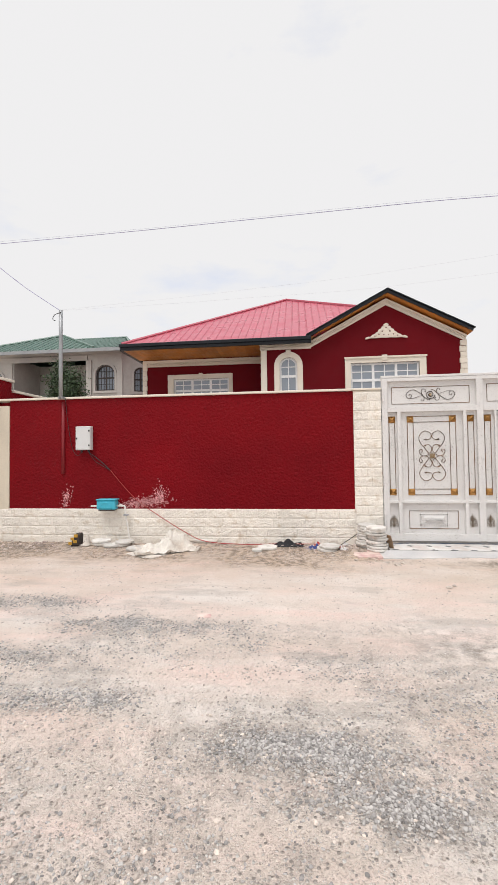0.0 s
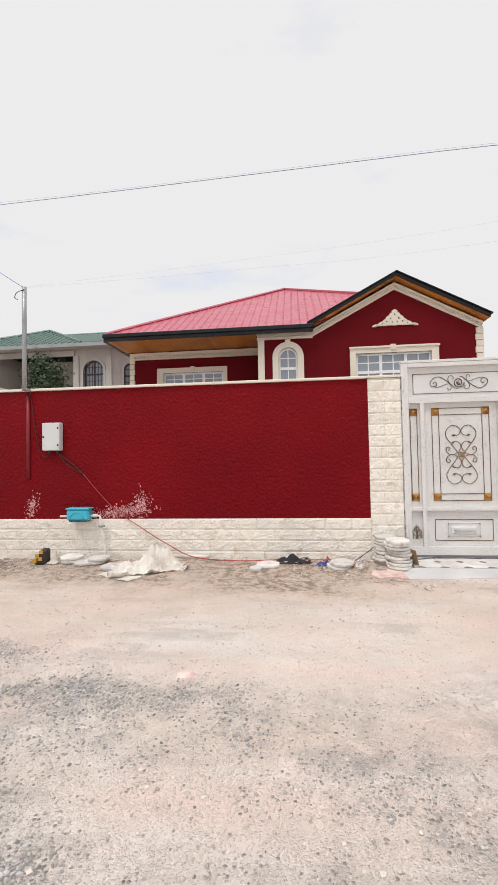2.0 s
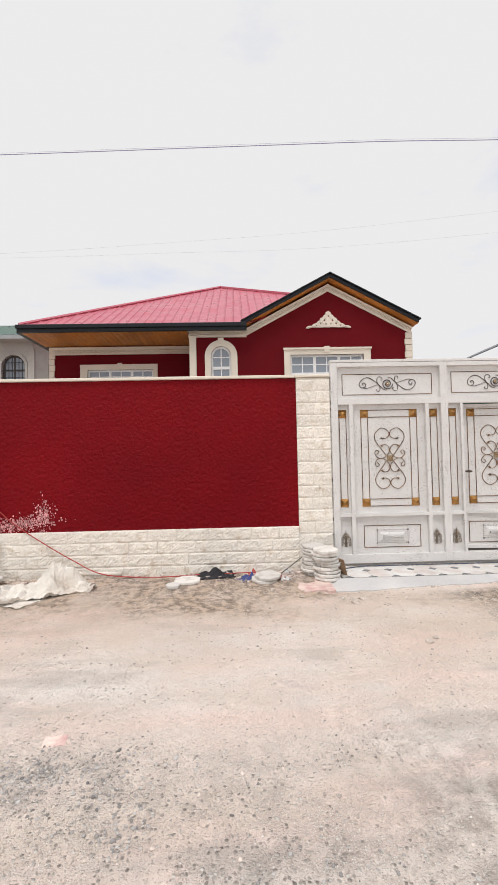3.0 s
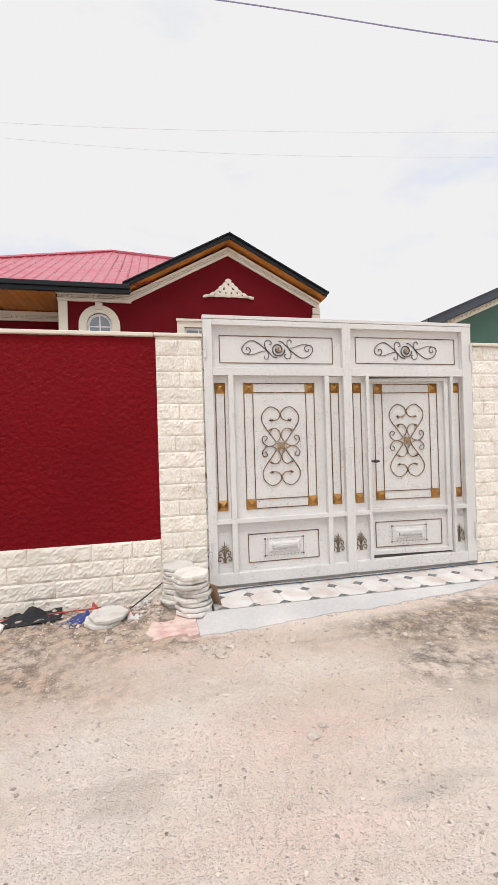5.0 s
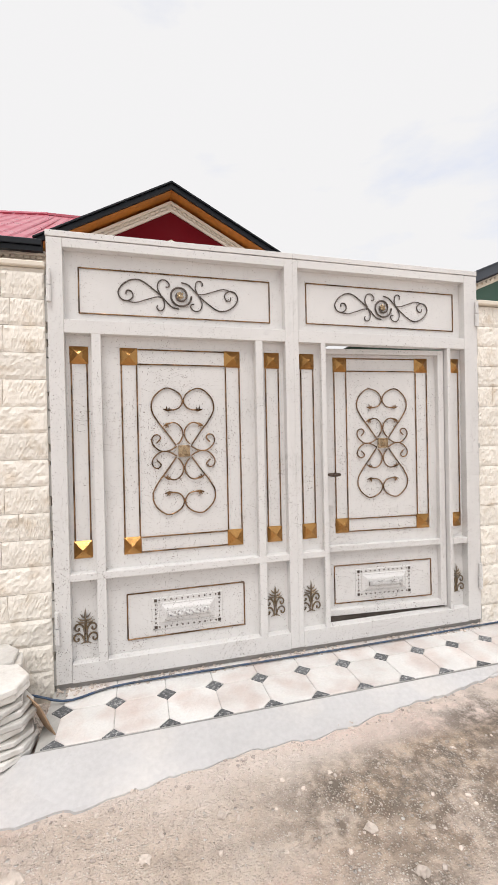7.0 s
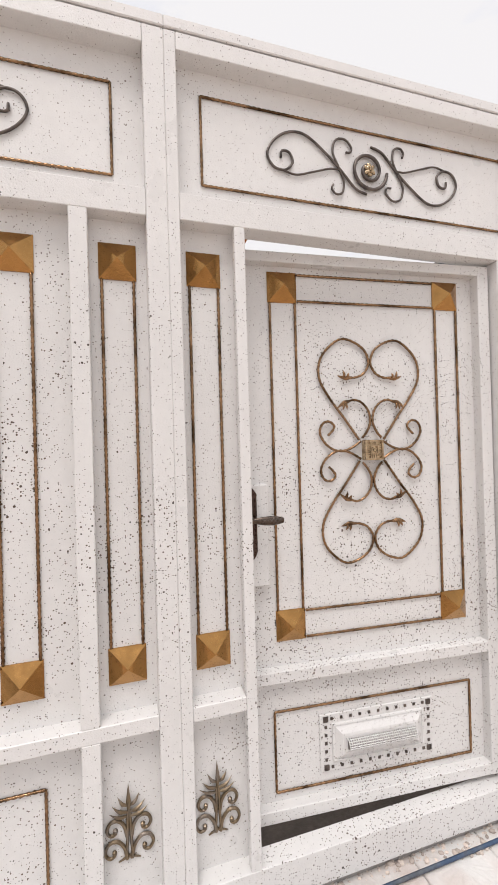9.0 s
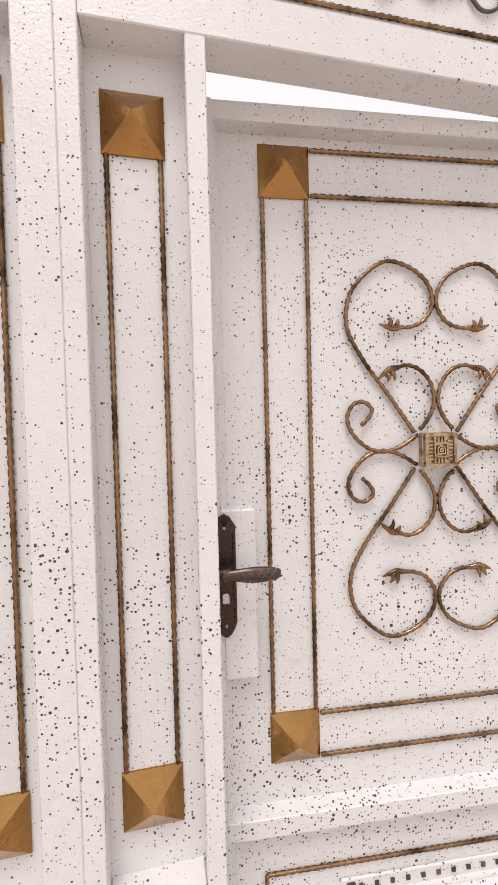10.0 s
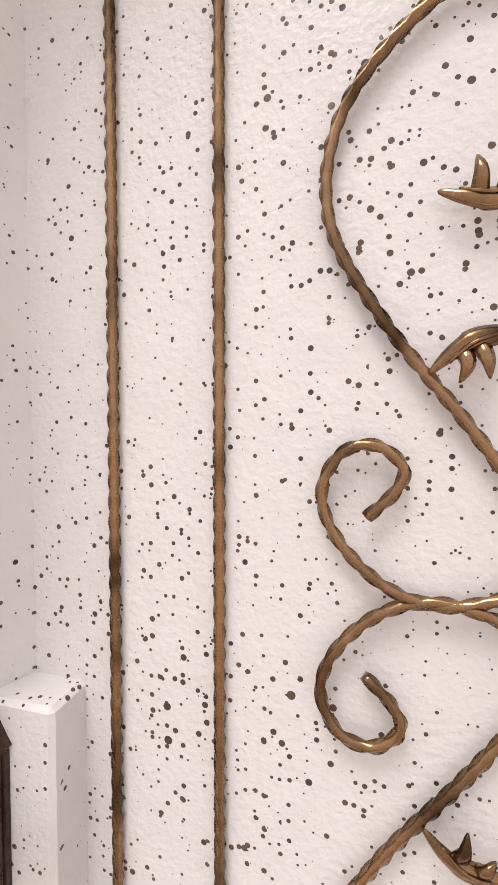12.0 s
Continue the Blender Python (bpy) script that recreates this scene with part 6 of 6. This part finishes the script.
crumpled("blue_rag", pose(0.12, 6.70, gz(0.12, 6.70) - 0.006, 0, 0, 50), 0.24, 0.16, 0.05, "blue_cloth", "dark blue rag lying by the wall", "rag", 15, 3, 14)
crumpled("paper_scrap", pose(0.36, 6.83, gz(0.36, 6.83) - 0.006, 0, 0, 30), 0.26, 0.16, 0.05, "litter", "pale torn wrapping by the wall", "litter", 19, 3, 14)
crumpled("paper_scrap", pose(-0.945, 3.93, gz(-0.945, 3.93) - 0.006, 0, 0, 10), 0.12, 0.09, 0.012, "pink", "pinkish scrap of wrapping on the road", "litter", 23, 3, 10)

bag = thing("tool_bag", (-3.68, 6.60, gz(-3.68, 6.6) - 0.004), "black and yellow printed bag slumped by the wall", "bag")
bm = boxed(-0.09, 0.09, -0.08, 0.08, 0, 0.21, bevel=0.03)
for v in bm.verts:
    k = v.co.z / 0.21
    v.co.x = v.co.x * (1 - 0.45 * k) + 0.06 * k
    v.co.y *= 1 - 0.35 * k
part("bag_body", bm, "brown", bag)
for k, (x, z) in enumerate(((-0.05, 0.03), (-0.02, 0.10), (0.03, 0.06), (0.04, 0.15))):
    bm = boxed(x - 0.035, x + 0.022, -0.086 + 0.01 * (z > 0.08), -0.076 + 0.01 * (z > 0.08), z, z + 0.045)
    part("print_patch", bm, "yellow", bag, "yellow printed stripe")
crumpled("paper_scrap", pose(-3.50, 6.62, gz(-3.5, 6.62) - 0.006, 0, 0, 70), 0.18, 0.16, 0.11, "canvas", "grey paper bag crumpled beside the tool bag", "litter", 29, 3, 14)

board = part("cardboard_piece", boxed(-0.055, 0.055, -0.003, 0.003, 0, 0.23), "cardboard")
board.matrix_basis = pose(1.30, 6.66, TILE - 0.01, 24, 6, -50)
tagged(board, "torn brown cardboard leaning on the slabs", "cardboard")


def rock(x, y, r, seed, label="angular pale limestone lump on the road"):
    bm = bmesh.new()
    bmesh.ops.create_icosphere(bm, subdivisions=2, radius=r)
    for v in bm.verts:
        v.co *= 1 + 0.75 * noise.noise(v.co / r * 1.3 + Vector((seed * 3.1, 0, 0)))
        v.co.z *= 0.6
    ob = part("rock", bm, "rock")
    ob.matrix_basis = pose(x, y, ground_height(x, y) + r * 0.12, 0, 0, seed * 40)
    tagged(ob, label, "rock", "loose rocks")


for k, (x, y, r) in enumerate(((1.23, 5.86, 0.050), (1.31, 5.96, 0.036), (1.12, 5.98, 0.024), (2.66, 5.59, 0.024), (2.58, 5.79, 0.022), (1.55, 4.95, 0.034), (1.62, 5.0, 0.022), (0.42, 6.3, 0.03), (1.75, 5.9, 0.02), (2.05, 6.0, 0.02), (0.7, 6.05, 0.022), (-1.2, 6.2, 0.025), (-4.4, 6.4, 0.035), (-4.7, 6.3, 0.03), (3.2, 5.7, 0.022))):
    rock(x, y, r, k)
g = np.random.default_rng(12)
bm = bmesh.new()
for k in range(620):
    x, y = (g.uniform(-0.2, 0.8), g.uniform(6.55, 6.95)) if k < 240 else ((g.uniform(-5.6, -4.0), g.uniform(6.3, 6.95)) if k < 420 else (g.uniform(-4.0, 0.8), g.uniform(6.7, 6.95)))
    s = 0.005 + 0.026 * g.random() ** 2
    z = ground_height(x, y)
    made = bmesh.ops.create_cube(bm, size=1, matrix=Matrix.Translation((x, y, z + 0.008)) @ Matrix.Rotation(g.uniform(0, 6.3), 4, "Z") @ Matrix.Rotation(g.uniform(-0.5, 0.5), 4, "X") @ Matrix.Diagonal((s * 2, s, s * 0.5, 1)))
tagged(part("rubble", bm, "litter"), "scraps of wrapping, chips and rubble along the wall foot", "rubble", kind="stuff")
bm = bmesh.new()
for k in range(1900):
    x, y, s = g.uniform(1.28, 4.24), 7.03 - 0.11 * g.random() ** 1.5, 0.0015 + 0.010 * g.random() ** 3
    if noise.noise((x * 4, y * 9, 3.0)) < -0.12:
        continue
    bmesh.ops.create_icosphere(bm, subdivisions=1, radius=s, matrix=Matrix.Translation((x, y, TILE + s * 0.3)) @ Matrix.Rotation(g.uniform(0, 6.3), 4, "Z") @ Matrix.Diagonal((1.3, 0.9, 0.7, 1)))
tagged(part("mortar_crumbs", bm, "pale_stone"), "mortar crumbs swept against the gate foot", "rubble", kind="stuff")
bm = bmesh.new()
for x, z0, z1 in ((GATE0 - 0.006, 0.0, 2.38), (GATE1 + 0.006, 0.0, 2.37)):
    z = z0
    while z < z1:
        s = g.uniform(0.006, 0.018)
        box(bm, x - s, x + s * 0.8, WALL - g.uniform(0.0, 0.012), WALL + 0.06, z, z + g.uniform(0.03, 0.14))
        z += 0.10
tagged(part("joint_mortar", bm, "grout"), "rough grey mortar in the joint beside the gate", "mortar", kind="stuff")

# ---- tools left in the courtyard ----
rods = thing("rebar_bundle", (1.05, 11.75, 0.054), "loose dark steel rods lying on the courtyard tiles", "rods")
for k in range(6):
    part("rod", sweep(bmesh.new(), straight((-0.30, 0.06 * k - 0.15, 0.012), (0.22, 0.075 * k - 0.1, 0.012 + 0.006 * k), 0.3), 0.008, 6, up=Vector((0, 0, 1))), "rubber", rods)
crumpled("black_rag", pose(1.72, 11.35, 0.05, 0, 0, 20), 0.34, 0.26, 0.07, "black_cloth", "black tangled strap lying on the courtyard tiles", "rag", 31, 4, 16)
crumpled("yellow_rag", pose(1.86, 11.55, 0.05, 0, 0, 70), 0.16, 0.14, 0.12, "yellow", "dusty yellow cloth on the courtyard tiles", "rag", 37, 3, 12)

# ---- neighbour's block wall beyond the power pole ----
back = tagged(part("wall_neighbour", boxed(-14, -5.80, WALL + 0.05, WALL + 0.22, -0.3, 2.25), "mortar"), "grey cement block wall beyond the pole", "wall", kind="structure")

# ---- single pieces of walls and floors ----


def rock_face(seed, length, height, depth=0.015):
    """Front of a split stone, bulging and rough, with chamfered margins."""
    nx, nz = 26, 8
    vs, fs = [], []
    for j in range(nz + 1):
        for i in range(nx + 1):
            u, v = i / nx, j / nz
            rim = min(u * length * 0.45, (1 - u) * length * 0.45, v * height, (1 - v) * height)
            swell = min(1.0, rim / 0.014) ** 0.7
            chips = 0.40 * noise.noise((u * 5 + seed * 5.1, v * 2.2, seed * 1.7)) + 0.45 * abs(noise.noise((u * 13, v * 4.5, seed * 3.3))) + 0.30 * noise.noise((u * 29, v * 9, seed * 2.1))
            out = 0.012 if rim < 1e-6 else 0.012 + depth * swell * (0.30 + 1.3 * chips)
            vs.append((u * length, -max(0.005, out), v * height))
    w = nx + 1
    for j in range(nz):
        for i in range(nx):
            fs.append((j * w + i, j * w + i + 1, (j + 1) * w + i + 1, (j + 1) * w + i))
    border = [i for i in range(w)] + [j * w + nx for j in range(1, nz + 1)] + [nz * w + i for i in range(nx - 1, -1, -1)] + [j * w for j in range(nz - 1, 0, -1)]
    n0 = len(vs)
    vs += [(vs[i][0], 0.01, vs[i][2]) for i in border]
    for k in range(len(border)):
        j = (k + 1) % len(border)
        fs.append((border[j], border[k], n0 + k, n0 + j))
    return mesh_of("stone", vs, fs, "stone")


COURSE = 0.152
shapes = [rock_face(k, 1.0, COURSE - 0.0022) for k in range(9)]


def lay(parent, x0, x1, y, z0, z1, longest, offset=0):
    row, z = 0, z0
    while z < z1 - 0.05:
        h = min(COURSE, z1 - z)
        x = x0
        first = True
        while x < x1 - 0.02:
            length = rnd.uniform(0.62, 1.0) * longest
            if first and row % 2:
                length *= 0.55
            first = False
            if x1 - (x + length) < longest * 0.28:
                length = x1 - x
            ob = new("stone", shapes[rnd.randrange(9)])
            ob.parent = parent
            ob.matrix_basis = Matrix.Translation((x + 0.001, y, z)) @ Matrix.Diagonal(((length - 0.002), 1, h / COURSE, 1))
            x += length
        z += COURSE
        row += 1


lay(base_wall, -5.78, PIER, WALL, BASE - 4 * COURSE, BASE, 0.55)
lay(pier_mid, PIER, GATE0 - 0.014, WALL, -0.06 + 0.005, WALL_TOP + 0.003, 0.40)
lay(pier_right, GATE1 + 0.014, PIER1, WALL + 0.02, -0.06 + 0.005, 2.378, 0.40)

brick = mesh_of("block_shape", [], [], "block")
bm = boxed(0, 0.39, -0.02, 0.01, 0, 0.19, bevel=0.006)
bm.to_mesh(brick)
bm.free()
for j in range(12):
    for i in range(8):
        ob = new("block", brick)
        ob.parent = back
        ob.matrix_basis = Matrix.Translation((-9.13 + 0.4 * i + 0.2 * (j % 2) - 0.06, WALL + 0.05, -0.09 + 0.195 * j))


def tile_meshes():
    cut = 0.055
    r = PITCH / 2 - 0.0015
    bm = octagon(r, cut, 0, 0.010)
    # pressed sunburst: shallow rays round the middle
    for k in range(12):
        a = k * math.pi / 6
        d, s = Vector((math.cos(a), math.sin(a), 0)), Vector((-math.sin(a), math.cos(a), 0))
        p = [d * 0.022, d * 0.07 + s * 0.009, d * 0.112, d * 0.07 - s * 0.009]
        v = [bm.verts.new(q + Vector((0, 0, 0.0102))) for q in p] + [bm.verts.new(d * 0.068 + Vector((0, 0, 0.0118)))]
        for j in range(4):
            bm.faces.new((v[j], v[(j + 1) % 4], v[4]))
    octo = bpy.data.meshes.new("octagon_tile")
    bm.to_mesh(octo)
    bm.free()
    octo.materials.append(M["tile"])
    bm = bmesh.new()
    q = cut - 0.003
    rows = [[bm.verts.new((x * s, y * s, z)) for x, y in ((q, 0), (0, q), (-q, 0), (0, -q))] for s, z in ((1, 0), (1, 0.008), (0.95, 0.010))]
    for a, b in zip(rows, rows[1:]):
        for k in range(4):
            bm.faces.new((a[k], a[(k + 1) % 4], b[(k + 1) % 4], b[k]))
    bm.faces.new(rows[-1])
    square = bpy.data.meshes.new("square_tile")
    bm.to_mesh(square)
    bm.free()
    square.materials.append(M["tile_dark"])
    bm = bmesh.new()
    rows = [[bm.verts.new((x * s, y * s, z)) for x, y in ((q, 0.002), (0, q), (-q, 0.002))] for s, z in ((1, 0), (1, 0.010))]
    for k in range(3):
        bm.faces.new((rows[0][k], rows[0][(k + 1) % 3], rows[1][(k + 1) % 3], rows[1][k]))
    bm.faces.new(rows[-1])
    halved = bpy.data.meshes.new("half_square_tile")
    bm.to_mesh(halved)
    bm.free()
    halved.materials.append(M["tile_dark"])
    return octo, square, halved


octo, square, halved = tile_meshes()
TX, TY = 2.71, 6.515


def tiles(parent, i0, i1, j0, j1, z, y0, x_origin):
    for j in range(j0, j1):
        for i in range(i0, i1):
            x, y = x_origin + i * PITCH, y0 + j * PITCH
            ob = new("octagon_tile", octo)
            ob.parent = parent
            ob.matrix_basis = pose(x + PITCH / 2, y + PITCH / 2, z - 0.010 + rnd.uniform(-0.0008, 0.0008), 0, 0, 0)
            ob = new("square_tile" if j else "half_square_tile", square if j else halved)
            ob.parent = parent
            ob.matrix_basis = pose(x, y, z - 0.010 + rnd.uniform(-0.0008, 0.0008))


tiles(bed, -5, 13, 0, 2, TILE, TY, TX)
tiles(yard, -10, 4, 1, 16, 0.054, 7.66, 1.93)
